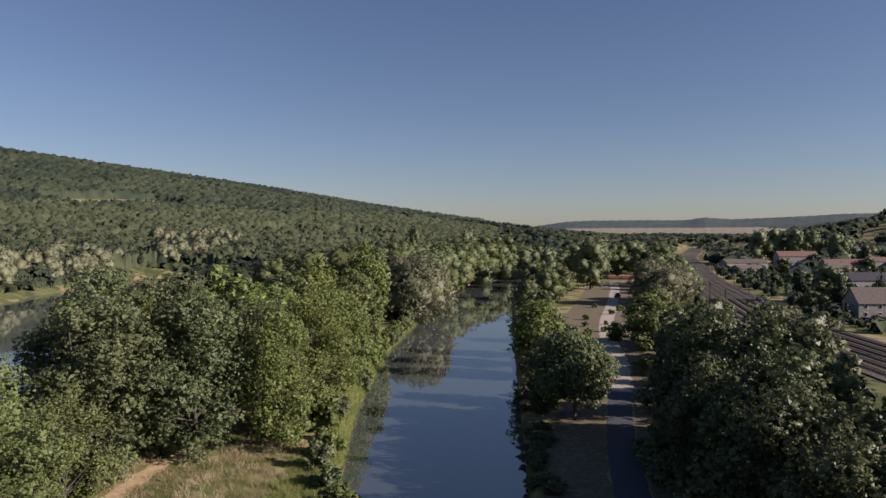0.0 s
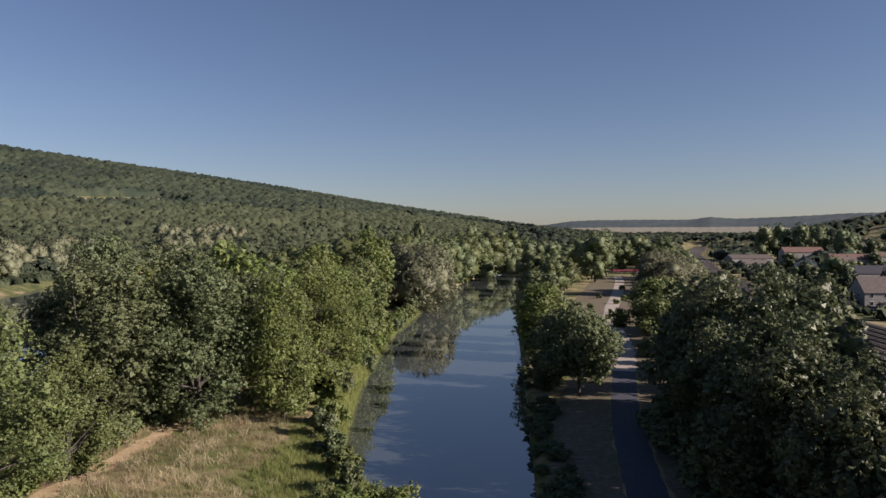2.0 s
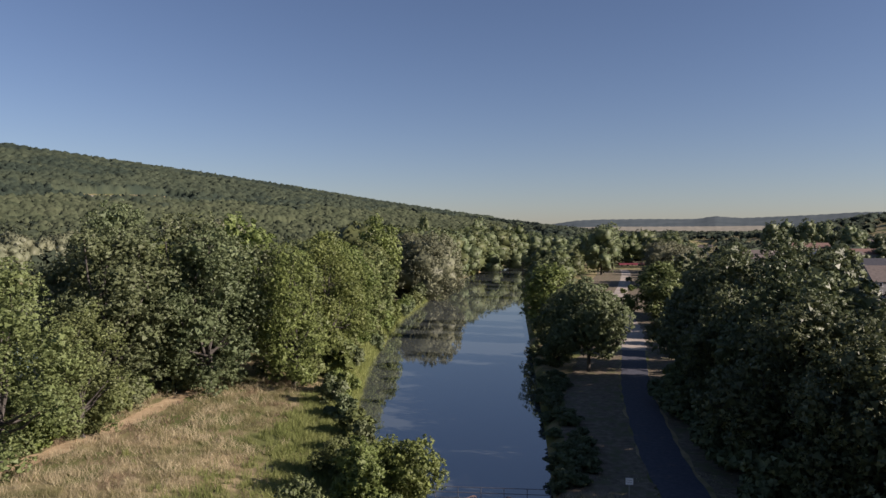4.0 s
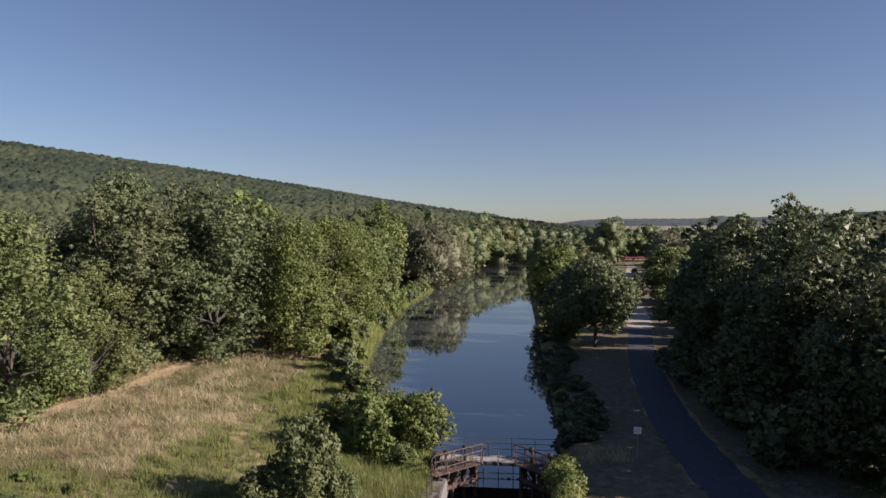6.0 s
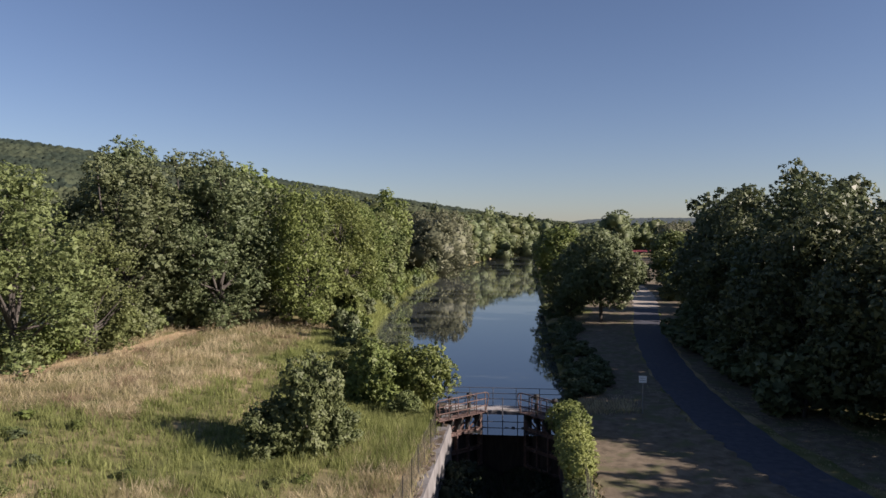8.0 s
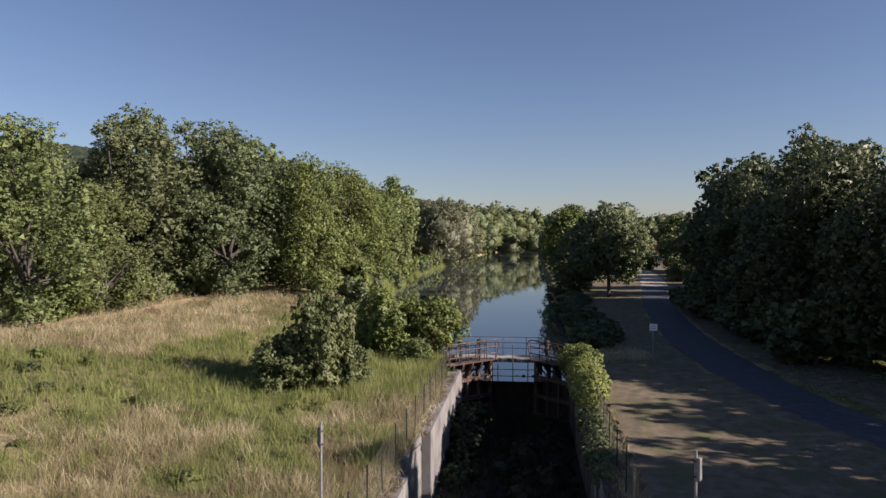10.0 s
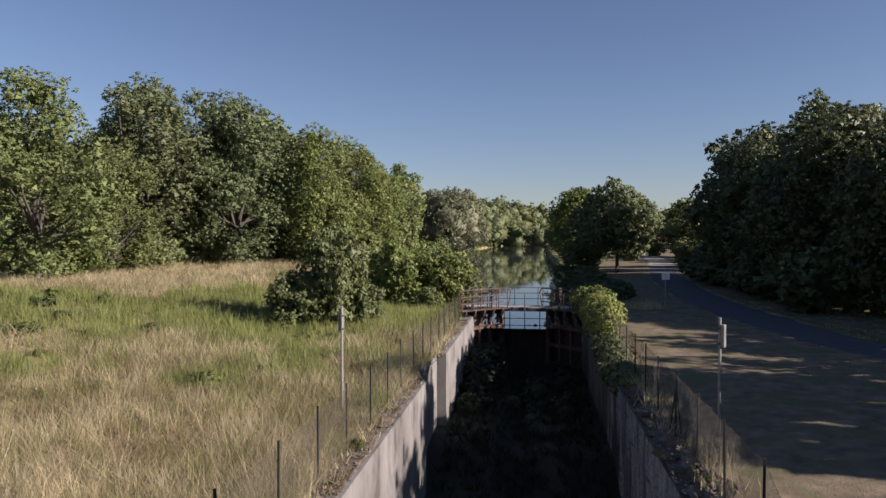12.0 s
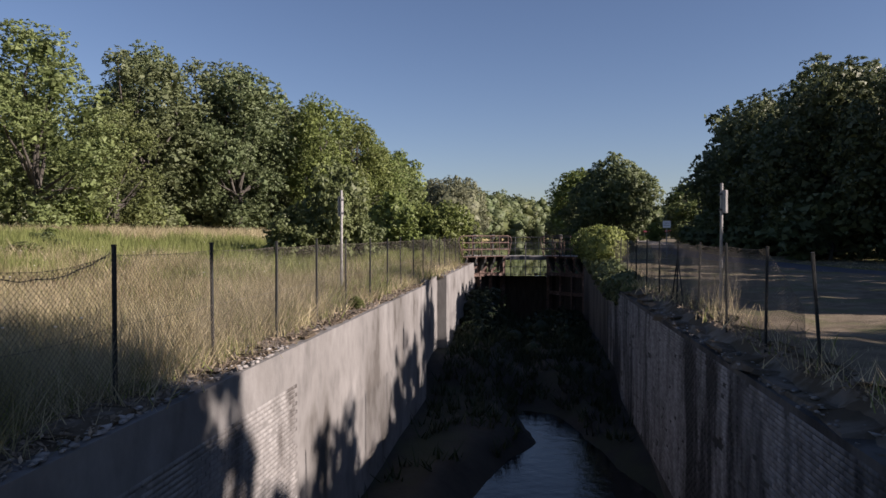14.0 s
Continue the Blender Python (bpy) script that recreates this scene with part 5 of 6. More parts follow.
ahead = scatter(2000, -6, 12, 560, 2300, lambda x, y: off_water(x, y) & (from_line(x, y, RAILS)[0] > 22))
woods("middle_woods", M_WOODS, ahead, 7.5, "green woods closing the valley ahead", WR, tall=0.75, sprays=18, fine=0.65, lift=4.5)
right_far = scatter(2000, 10, 32, 640, 2500, lambda x, y: (from_line(x, y, RAILS)[0] > 24) & (WR.random(len(x)) < 0.8))
woods("village_woods", M_WOODS, right_far, 8.0, "green woods and gardens behind the village", WR, tall=0.7, sprays=26, fine=0.6, lift=4.5)
right_hill = scatter(2600, 19, 31, 2500, 4300, lambda x, y: land(x, y) > 14)
woods("far_hill_woods", M_WOODS, right_hill, 9.0, "dark woods on the far hill", WR, core=OCTA, sprays=6)
scrub = scatter(900, 12, 34, 190, 660, lambda x, y: (from_line(x, y, RAILS)[0] > 16) & (x > 62 + 0.05 * y))
woods("garden_scrub", M_WOODS, scrub, 2.3, "garden hedges and scrub along the railway", WR, sprays=50)

# distant ridges across the valley's end
def ridge(name, mat, line, depth, label):
    """A long hill: a crest line of points, with a slope before and behind it."""
    top = np.array(line, float)
    lay = [top * (0.86, 0.86, 0) + (0, 0, 4), top * (0.93, 0.93, 0.55), top, top * (1.06, 1.06, 0.6), top * (1.08, 1.08, 0)]
    verts = np.concatenate(lay)
    n = len(top)
    quads = [(r * n + i, r * n + i + 1, (r + 1) * n + i + 1, (r + 1) * n + i) for r in range(4) for i in range(n - 1)]
    return tagged(placed(name, mesh_of(name, verts, quads), mat, smooth=True), label, "hills", kind="structure")


def crest(a, b, n, dist, profile, rough):
    """Crest points between two azimuths, at a distance, from a few heights."""
    az = np.linspace(a, b, n)
    z = np.interp(az, *profile) + rough * (np.sin(az * 9.1) + np.sin(az * 23.7 + 1) * 0.6 + np.sin(az * 61) * 0.35)
    return np.stack([np.sin(np.radians(az)) * dist, np.cos(np.radians(az)) * dist, z], 1)


ridge("backdrop_ridge", M_FARWOOD, crest(-6, 34, 160, 4450, ([-6, 0, 2.5, 5, 7, 14, 15.2, 17, 20, 24, 34], [30, 45, 78, 104, 112, 112, 126, 116, 122, 138, 150]), 1.2), 400, "wooded ridge at the end of the valley, tinted blue for haze")
ridge("backdrop_fields", M_STUBBLE, crest(3.5, 24, 120, 3700, ([3.5, 5, 8, 14, 19, 24], [30, 58, 60, 60, 62, 40]), 0.5), 300, "pale stubble fields below the distant ridge")
for p, q, w in GLADES:
    band("field", [p, q], w * 0.6, land, M_STUBBLE, "pale stubble clearing on the hillside", "field", lift=0.4, step=10)

# ---- railway ----
track_line = curve_points(RAILS, 5.0)
for k, off in enumerate((-9.4, -5.4, -1.6, 2.0, 5.8, 9.8)):
    track = thing("railway_track", Matrix(), "pair of worn brown steel rails on dark sleepers", "railway track", "railway tracks")
    for g in (-0.75, 0.75):
        bm = bmesh.new()
        tube(bm, [p + sideways(track_line, i) * (off + g) + Vector((0, 0, 0.56)) for i, p in enumerate(track_line)], 0.09, 4)
        part("rail", bm, M_RAIL, track)
    fine = curve_points(RAILS[1:6], 1.1)
    vs, qs = [], []
    for i, p in enumerate(fine):
        n = sideways(fine, i)
        d = Vector((-n.y, n.x, 0))
        c = p + n * off
        at = len(vs)
        for z in (0.36, 0.47):
            for a, b in ((-1.3, -0.14), (1.3, -0.14), (1.3, 0.14), (-1.3, 0.14)):
                vs.append(c + n * a + d * b + Vector((0, 0, z)))
        qs += [(at + 4, at + 5, at + 6, at + 7), (at, at + 1, at + 5, at + 4), (at + 1, at + 2, at + 6, at + 5), (at + 2, at + 3, at + 7, at + 6), (at + 3, at, at + 4, at + 7)]
    tagged(placed("sleeper_run", mesh_of("sleeper_run", vs, qs), M_SLEEPER, track), kind="stuff")


def mast(x, y, turn):
    ob = thing("catenary_mast", pose(x, y, 0.2, 0, 0, turn), "dark steel catenary mast with a side arm beside the tracks", "mast", "catenary masts")
    bm = bmesh.new()
    for a in (-0.14, 0.14):
        box(bm, (a - 0.05, -0.12, -0.3), (a + 0.05, 0.12, 9.0))
    for k in range(9):
        bar(bm, (-0.14, 0, 0.3 + k), (0.14, 0, 1.2 + k), 0.04, 4)
    part("post", bm, M_STEEL, ob)
    bm = bmesh.new()
    bar(bm, (0, 0, 7.2), (3.6, 0, 8.0), 0.06, 5)
    bar(bm, (0, 0, 8.6), (3.6, 0, 8.0), 0.04, 5)
    bar(bm, (0.3, 0, 6.6), (3.4, 0, 6.6), 0.04, 5)
    part("arm", bm, M_STEEL, ob)
    return ob


first = None
for i in range(4, len(track_line) - 40, 9):
    p, n = track_line[i], sideways(track_line, i)
    if p.y < 120 or p.y > 760:
        continue
    turn = math.degrees(math.atan2(n.y, n.x))
    for side in (-1, 1):
        q = p + n * 11.4 * side
        t = turn + (180 if side > 0 else 0)
        if first is None:
            first = mast(q.x, q.y, t)
        else:
            copy_thing(first, pose(q.x, q.y, 0.2, 0, 0, t))


# ---- village ----
def window(parent, x, z, w, h, m):
    bm = bmesh.new()
    box(bm, (x - w / 2 - 0.12, -0.05, z - 0.12), (x + w / 2 + 0.12, 0.03, z + h + 0.12), 0.02, m=m)
    frame_part = part("window", bm, M_WHITE, parent)
    bm = bmesh.new()
    box(bm, (x - w / 2, -0.075, z), (x + w / 2, -0.055, z + h), m=m)
    part("pane", bm, M_WINDOW, frame_part)


def house(x, y, turn, w, d, eaves, ridge_z, roof, walls, label, storeys=1, bays=3, chimney=True, z=None):
    """A gabled house, ridge along its width w."""
    w, d, eaves, ridge_z = w * 0.8, d * 0.8, eaves * 0.82, ridge_z * 0.78
    ob = thing("house", pose(x, y, float(land(x, y)) - 0.1 if z is None else z, 0, 0, turn), label, "house", "village houses")
    bm = bmesh.new()
    pts = [(-d / 2, 0), (d / 2, 0), (d / 2, eaves), (0, ridge_z), (-d / 2, eaves)]
    ends = [[bm.verts.new((s * w / 2, a, b)) for a, b in pts] for s in (-1, 1)]
    bm.faces.new(ends[0][::-1])
    bm.faces.new(ends[1])
    for k in range(5):
        if k not in (2, 3):
            bm.faces.new((ends[0][k], ends[1][k], ends[1][(k + 1) % 5], ends[0][(k + 1) % 5]))
    part("wall", bm, walls, ob)
    slope = math.atan2(ridge_z - eaves, d / 2)
    run = math.hypot(ridge_z - eaves, d / 2) + 0.5
    for s in (-1, 1):
        bm = bmesh.new()
        box(bm, (-w / 2 - 0.35, 0, 0.03), (w / 2 + 0.35, run, 0.17), 0.03, m=pose(0, 0, ridge_z + 0.06, 0, 0, 90 - 90 * s) @ pose(0, 0, 0, -math.degrees(slope) - 0.7, 0, 0))
        roof_part = part("roof", bm, roof, ob)
    bm = bmesh.new()
    tube(bm, [(-w / 2 - 0.3, 0, ridge_z + 0.14), (w / 2 + 0.3, 0, ridge_z + 0.14)], 0.13, 6)
    part("ridge_tile", bm, roof, roof_part)
    if chimney:
        bm = bmesh.new()
        box(bm, (w * 0.22, 0.3, ridge_z - 1), (w * 0.22 + 0.7, 0.9, ridge_z + 1.1), 0.03)
        box(bm, (w * 0.22 - 0.06, 0.24, ridge_z + 1.1), (w * 0.22 + 0.76, 0.96, ridge_z + 1.22), 0.02)
        part("chimney", bm, M_TILE_RED, ob)
    for s in range(storeys):
        for b in range(bays):
            bx = w * ((b + 0.5) / bays - 0.5)
            window(ob, bx, 0.9 + s * 2.7, 1.0, 1.35, pose(0, -d / 2, 0))
        for b in range(2):
            bx = d * ((b + 0.5) / 2 - 0.5) * 0.7
            window(ob, bx, 0.9 + s * 2.7, 0.9, 1.3, pose(-w / 2, 0, 0, 0, 0, -90))
    bm = bmesh.new()
    box(bm, (w * 0.08, -d / 2 - 0.06, 0), (w * 0.08 + 1.0, -d / 2 + 0.02, 2.1), 0.02)
    part("door", bm, M_WOOD, ob)
    return ob


house(133, 262, 2, 30, 14, 6.6, 13.2, M_TILE_GREY, M_PLASTER, "large pale house with a steep brown tiled roof by the railway", 2, 5)
house(139, 245, 80, 9, 8, 4.4, 8.0, M_TILE_GREY, M_PLASTER, "pale annexe with a small steep gable", 1, 2, False)
house(128, 246, 2, 14, 4, 2.6, 3.2, M_TILE_GREY, M_PLASTER, "low shed with a flat dark roof", 1, 3, False)
house(193, 398, 6, 30, 13, 6.0, 11.0, M_TILE_SLATE, M_PLASTER, "long village house with a dark slate roof", 1, 4)
house(206, 378, 98, 13, 10, 5.6, 9.8, M_TILE_SLATE, M_PLASTER, "gabled village house with a dark roof", 1, 3)
house(178, 448, 80, 12, 13, 10.5, 15.0, M_TILE_GREY, M_WHITEWASH, "white three-storey house with tall windows", 3, 3)
house(248, 545, 5, 40, 13, 9.0, 14.0, M_TILE_RED, M_PLASTER, "long village house with an orange tiled roof", 1, 6)
house(222, 500, 12, 22, 12, 8, 12.5, M_TILE_GREY, M_PLASTER, "village house with a brown tiled roof", 1, 4)
house(264, 674, 4, 44, 16, 11.0, 17.0, M_TILE_RED, M_PLASTER, "broad house with a weathered clay tile roof", 1, 6)
house(200, 618, 14, 46, 16, 6.5, 10.5, M_TILE_GREY, M_PLASTER, "long low goods shed with a brown roof", 1, 6, False)
house(178, 540, 14, 24, 12, 4.8, 8.2, M_TILE_GREY, M_PLASTER, "low railway building with a brown roof", 1, 3)
house(296, 600, 10, 20, 12, 8.5, 13.0, M_TILE_RED, M_PLASTER, "village house with a red roof among gardens", 1, 4)
house(366, 790, 8, 18, 14, 13, 16.0, M_TILE_GREY, M_WHITEWASH, "tall white building above the village", 3, 4, False)
house(385, 730, 8, 28, 13, 6.5, 10.5, M_TILE_GREY, M_PLASTER, "pale house with a grey roof above the village", 1, 5)
house(240, 440, 100, 14, 11, 6.0, 10.0, M_TILE_GREY, M_PLASTER, "village house with a grey roof behind gardens", 1, 3)


def car(x, y, turn, label):
    ob = thing("car", pose(x, y, float(land(x, y)), 0, 0, turn), label, "car", "parked cars")
    bm = bmesh.new()
    profile = [(-2.1, 0.35), (-2.1, 0.85), (-1.9, 0.95), (1.2, 0.95), (2.05, 0.75), (2.1, 0.35)]
    ring = [[bm.verts.new((a, s * 0.86, b)) for a, b in profile] for s in (-1, 1)]
    bm.faces.new(ring[0][::-1])
    bm.faces.new(ring[1])
    for k in range(len(profile)):
        bm.faces.new((ring[0][k], ring[1][k], ring[1][(k + 1) % len(profile)], ring[0][(k + 1) % len(profile)]))
    bmesh.ops.recalc_face_normals(bm, faces=bm.faces)
    part("body", bm, M_CAR, ob)
    bm = bmesh.new()
    profile = [(-1.85, 0.952), (-1.5, 1.42), (0.35, 1.42), (1.1, 0.952)]
    ring = [[bm.verts.new((a, s * (0.8 - 0.25 * (b > 1)), b)) for a, b in profile] for s in (-1, 1)]
    bm.faces.new(ring[0][::-1])
    bm.faces.new(ring[1])
    for k in range(4):
        bm.faces.new((ring[0][k], ring[1][k], ring[1][(k + 1) % 4], ring[0][(k + 1) % 4]))
    bmesh.ops.recalc_face_normals(bm, faces=bm.faces)
    part("cabin", bm, M_WINDOW, ob, "dark glazed cabin")
    for a in (-1.3, 1.3):
        for s in (-0.8, 0.8):
            bm = bmesh.new()
            tube(bm, [(a, s - 0.1, 0.32), (a, s + 0.1, 0.32)], 0.32, 12)
            part("wheel", bm, M_DARKPOST, ob)
    return ob


first_car = car(117, 249, 78, "parked car on the yard before the house")
for x, y, t in ((120.5, 249.5, 80), (124, 243, 10), (114, 246, 84), (128, 240, 5)):
    copy_thing(first_car, pose(x, y, float(land(x, y)), 0, 0, t))

# red awning in the park beyond the lawn
awning = thing("awning", pose(70, 432, 0, 0, 0, 6), "long red cloth awning on thin posts in the park", "awning")
bm = bmesh.new()
for s in (-1, 1):
    box(bm, (-8, 0, 0), (8, 2.6, 0.06), m=pose(0, 0, 4.2, 0, 0, 90 - 90 * s) @ pose(0, 0, 0, -22, 0, 0))
part("cloth", bm, M_RED, awning)
for x in (-7.8, -2.6, 2.6, 7.8):
    for y in (-2.2, 2.2):
        bm = bmesh.new()
        tube(bm, [(x, y, -0.3), (x, y, 3.4)], 0.05, 6)
        part("pole", bm, M_GALV, awning)

# ---- garden trees, firs and park shrubs ----
def fir(seed, height, label):
    rng = np.random.default_rng(seed)
    ob = thing("fir_tree", Matrix(), label, "tree", "village trees")
    bm = bmesh.new()
    tube(bm, [(0, 0, -0.5), (0, 0, height * 0.95)], 0.22, 7, 0.04, caps=False)
    part("trunk", bm, M_BARK, ob)
    z = np.linspace(0.8, height, 26)
    c = np.stack([rng.normal(0, 0.25, 26), rng.normal(0, 0.25, 26), z], 1)
    r = 0.25 + 0.24 * (height - z) * (0.85 + 0.3 * rng.random(26))
    placed("crown", foliage(rng, c, r, 2200, 0.45, droop=0.5, squash=0.45, fill=0.7), M_FIR_AND_SHADED_WEED, ob)
    ob["used"] = 0
    return ob


FIRS = [fir(201, 12.0, "dark conical fir tree in a village garden"), fir(202, 14.0, "tall dark conifer beside the railway")]
for x, y, s in ((143, 330, 1.1), (139, 350, 1.0), (147, 345, 1.2), (137, 305, 1.2), (150, 358, 0.9), (128, 285, 1.0), (160, 405, 1.0), (150, 300, 1.0), (117, 256, 0.55)):
    plant(FIRS[int(TURN.integers(2))], x, y, float(TURN.random() * 360), s, 1.0)
plant(FAR_DARK[0], 137, 316, 40, 1.0, 0.84)
for i in range(15):
    y = 270 + 330 * float(TURN.random())
    x = float(np.interp(y, [p[1] for p in RAILS], [p[0] for p in RAILS])) + 16 + 0.30 * (y - 180) * float(TURN.random())
    plant((FAR_DARK + FAR_MAPLE)[int(TURN.integers(4))], x, y, float(TURN.random() * 360), float(0.4 + 0.35 * TURN.random()), float(0.5 + 0.2 * TURN.random()), label="dark garden tree between the village houses")
for x, y, s, tall in ((168, 420, 0.9, 0.6), (205, 445, 0.9, 0.6), (196, 520, 1.0, 0.7), (240, 455, 0.9, 0.6), (262, 540, 1.0, 0.7), (246, 715, 1.6, 1.1), (263, 726, 1.7, 1.1), (281, 716, 1.7, 1.1), (300, 728, 1.7, 1.05), (318, 715, 1.5, 1.05), (300, 620, 1.3, 0.9), (300, 500, 1.0, 0.7), (330, 600, 1.2, 0.8),
                      (172, 340, 0.6, 0.5), (210, 400, 0.7, 0.5), (215, 330, 0.7, 0.55), (180, 300, 0.7, 0.55), (165, 290, 0.6, 0.5), (158, 286, 0.6, 0.5), (152, 278, 0.7, 0.5), (310, 690, 1.4, 0.9), (340, 740, 1.4, 0.9), (200, 310, 0.7, 0.5), (270, 480, 0.8, 0.6)):
    plant((FAR_MAPLE + FAR_DARK)[int(TURN.integers(4))], x, y, float(TURN.random() * 360), s, tall, label="garden tree among the village houses")
grove(FAR_ASH + FAR_DARK + FAR_LIGHT, [(84, 330, 1.0, 0.6), (88, 352, 1.1, 0.7), (82, 376, 1.1, 0.7), (92, 395, 1.1, 0.7), (100, 420, 1.2, 0.75), (84, 405, 1.2, 0.8), (90, 470, 1.3, 0.85), (104, 490, 1.3, 0.85), (112, 520, 1.3, 0.85), (78, 500, 1.3, 0.9), (95, 540, 1.4, 0.9), (70, 540, 1.4, 0.9), (120, 560, 1.4, 0.9), (50, 520, 1.3, 0.9)])
for x, y, s in ((30, 215, 0.45), (26, 228, 0.4), (33, 232, 0.35), (39, 262, 0.5), (24, 205, 0.6), (36, 285, 0.5), (28, 245, 0.5), (44, 275, 0.6), (52, 330, 0.6), (22, 190, 0.7), (20, 172, 0.8), (19, 158, 0.7), (46, 240, 0.8), (50, 255, 0.9)):
    plant(BANK_BUSHES[int(TURN.integers(3))], x, y, float(TURN.random() * 360), s, 0.8, label="clipped round shrub beside the gravel path")
for i in range(26):
    plant(BANK_BUSHES[int(TURN.integers(3))], 60 + 0.1 * i + float(TURN.normal(0, 4)), 90 + 8.5 * i, float(TURN.random() * 360), float(0.6 + 0.5 * TURN.random()), 0.8, label="bush on the rough strip below the railway")

# ---- grasses ----
GR = np.random.default_rng(21)


def blades(name, mat, spots, per, height, width, label, lean=0.35, spread=0.2, parent=None):
    """Tufts of single bent blades, joined."""
    n = len(spots) * per
    at = np.repeat(spots, per, 0) + GR.normal(0, spread, (n, 2))
    z = land(at[:, 0], at[:, 1]) - 0.03
    far = np.hypot(at[:, 0] + 2, at[:, 1])
    tall = height * (0.45 + 0.75 * GR.random(n)) * np.repeat(0.75 + 0.5 * GR.random(len(spots)), per)
    wide = width * (0.6 + 0.8 * GR.random(n)) * (1 + far / 16)
    turn = GR.random(n) * 6.283
    side = np.stack([np.cos(turn), np.sin(turn), np.zeros(n)], 1)
    bend = GR.normal(0, lean, (n, 2)) * tall[:, None]
    root = np.column_stack([at, z])
    tip = root + np.column_stack([bend, tall])
    v = np.stack([root - side * wide[:, None] / 2, root + side * wide[:, None] / 2, tip], 1).reshape(-1, 3)
    return tagged(placed(name, mesh_of(name, v, tris=np.arange(n * 3).reshape(-1, 3)), mat, parent), label, "grass", kind="stuff")


def meadow_spots(n, x0, x1, y0, y1, power=1.25):
    x, y = x0 + (x1 - x0) * GR.random(n), y0 + (y1 - y0) * GR.random(n)
    near = (9.0 / np.maximum(np.hypot(x + 5, y), 9.0)) ** power
    inside = np.minimum(x - np.interp(y, BANK_Y, BANK_L), np.interp(y, BANK_Y, BANK_R) - x)
    ok = (GR.random(n) < near) & ~((inside > -1.2) & (y > 51))
    d, _ = from_line(x, y, TRACK)
    ok &= d > 0.9
    return np.stack([x[ok], y[ok]], 1)


def greenness(x, y):
    """Where the meadow is still green: a damp band across it, and the strip by the canal."""
    g = 0.95 * np.exp(-(((y - 39 - 0.25 * (x + 20)) / 6.5) ** 2)) * smooth_step((-9 - x) / 5)
    g = g + 0.85 * smooth_step((x + 28) / 7) * smooth_step((y - 43) / 6)
    g = g - 0.4 * smooth_step((-25 - x) / 4) * smooth_step((y - 43) / 5)
    g = g - 0.3 * smooth_step((26 - y) / 12)
    return g + 0.48 * waves(x, y, 5.5, 5.0) + 0.46 * waves(x, y, 1.9, 6.0)


spots = meadow_spots(120000, -64, -6.7, 3.0, 92)
green = greenness(spots[:, 0], spots[:, 1]) > 0.20
dry = spots[~green]
rusty = waves(dry[:, 0], dry[:, 1], 2.6, 8.0) > 0.30
blades("dry_grass", M_DRYGRASS, dry[~rusty], 16, 0.8, 0.009, "tall straw-coloured dry grass of the meadow", lean=0.55, spread=0.3)
blades("brown_grass", M_BROWNGRASS, dry[rusty], 14, 0.55, 0.009, "low matted brown seed grass in hollows of the meadow", lean=0.7, spread=0.3)
blades("green_grass", M_GREENGRASS, spots[green], 14, 0.75, 0.012, "rank green grass and weeds in the meadow")
mixed = dry[GR.random(len(dry)) < np.where(dry[:, 1] < 44, 0.75, 0.15)]
blades("green_grass", M_GREENGRASS, mixed, 7, 0.5, 0.010, "scattered green stalks in the dry meadow")
# lush tall grass by the gate, and reeds along the left bank
n = 2600
lush = np.stack([-17.5 + 10.3 * GR.random(n), 40 + 13 * GR.random(n)], 1)
lush = lush[(np.hypot(lush[:, 0] + 14, lush[:, 1] - 41.5) > 2.2)]
blades("lush_grass", M_GREENGRASS, lush, 8, 0.8, 0.013, "lush bright green grass beside the lock gate")
n = 9000
strip = np.stack([-36 + 24 * GR.random(n), 44 + 42 * GR.random(n)], 1)
edge = np.interp(strip[:, 1], BANK_Y, BANK_L)
strip = strip[(greenness(strip[:, 0], strip[:, 1]) > 0.35) & (strip[:, 0] < edge - 1.5) & (from_line(strip[:, 0], strip[:, 1], TRACK)[0] > 1.5) & (strip[:, 0] > -14 - 0.28 * (strip[:, 1] - 34))]
blades("lush_grass", M_GREENGRASS, strip, 8, 0.6, 0.014, "fresh green grass on the strip between wood and canal")
n = 3800
ry = 56 + 200 * GR.random(n) ** 1.3
reed = np.stack([np.interp(ry, BANK_Y, BANK_L) - 2.6 + 2.8 * GR.random(n), ry], 1)
blades("bank_reeds", M_GREENGRASS, reed, 8, 1.1, 0.013, "rank green reeds and grass on the canal bank")
# rank weed clumps in the damp band
for i in range(40):
    x, y = -36 + 26 * float(GR.random()), 16 + 30 * float(GR.random())
    if float(greenness(x, y)) > 0.1:
        plant(BANK_BUSHES[i % 3], x, y, float(GR.random() * 360), float(0.14 + 0.14 * GR.random()), float(0.35 + 0.2 * GR.random()), label="clump of dark green weeds in the meadow grass")
# white umbels over the grass
um = spots[GR.random(len(spots)) < 0.012]
um = um[um[:, 1] < 40]
rise = land(um[:, 0], um[:, 1]) + 0.75 + 0.3 * GR.random(len(um))
v0, f0 = ICO1
tagged(placed("wild_flowers", mesh_of("wild_flowers", (v0[None] * (0.02, 0.02, 0.01) + np.column_stack([um, rise])[:, None]).reshape(-1, 3), tris=(f0[None] + (np.arange(len(um)) * len(v0))[:, None, None]).reshape(-1, 3)), M_WHITE), "small white flower heads above the grass", "flowers", kind="stuff")
# short worn turf right of the lock
n = 38000
x, y = 2.9 + 24 * GR.random(n), 5 + 60 * GR.random(n)
d, _ = from_line(x, y, ROAD)
ok = (GR.random(n) < (10 / np.maximum(np.hypot(x, y), 10)) ** 0.9) & (d > 2.1) & (waves(x, y, 1.4, 2.0) > -0.35)
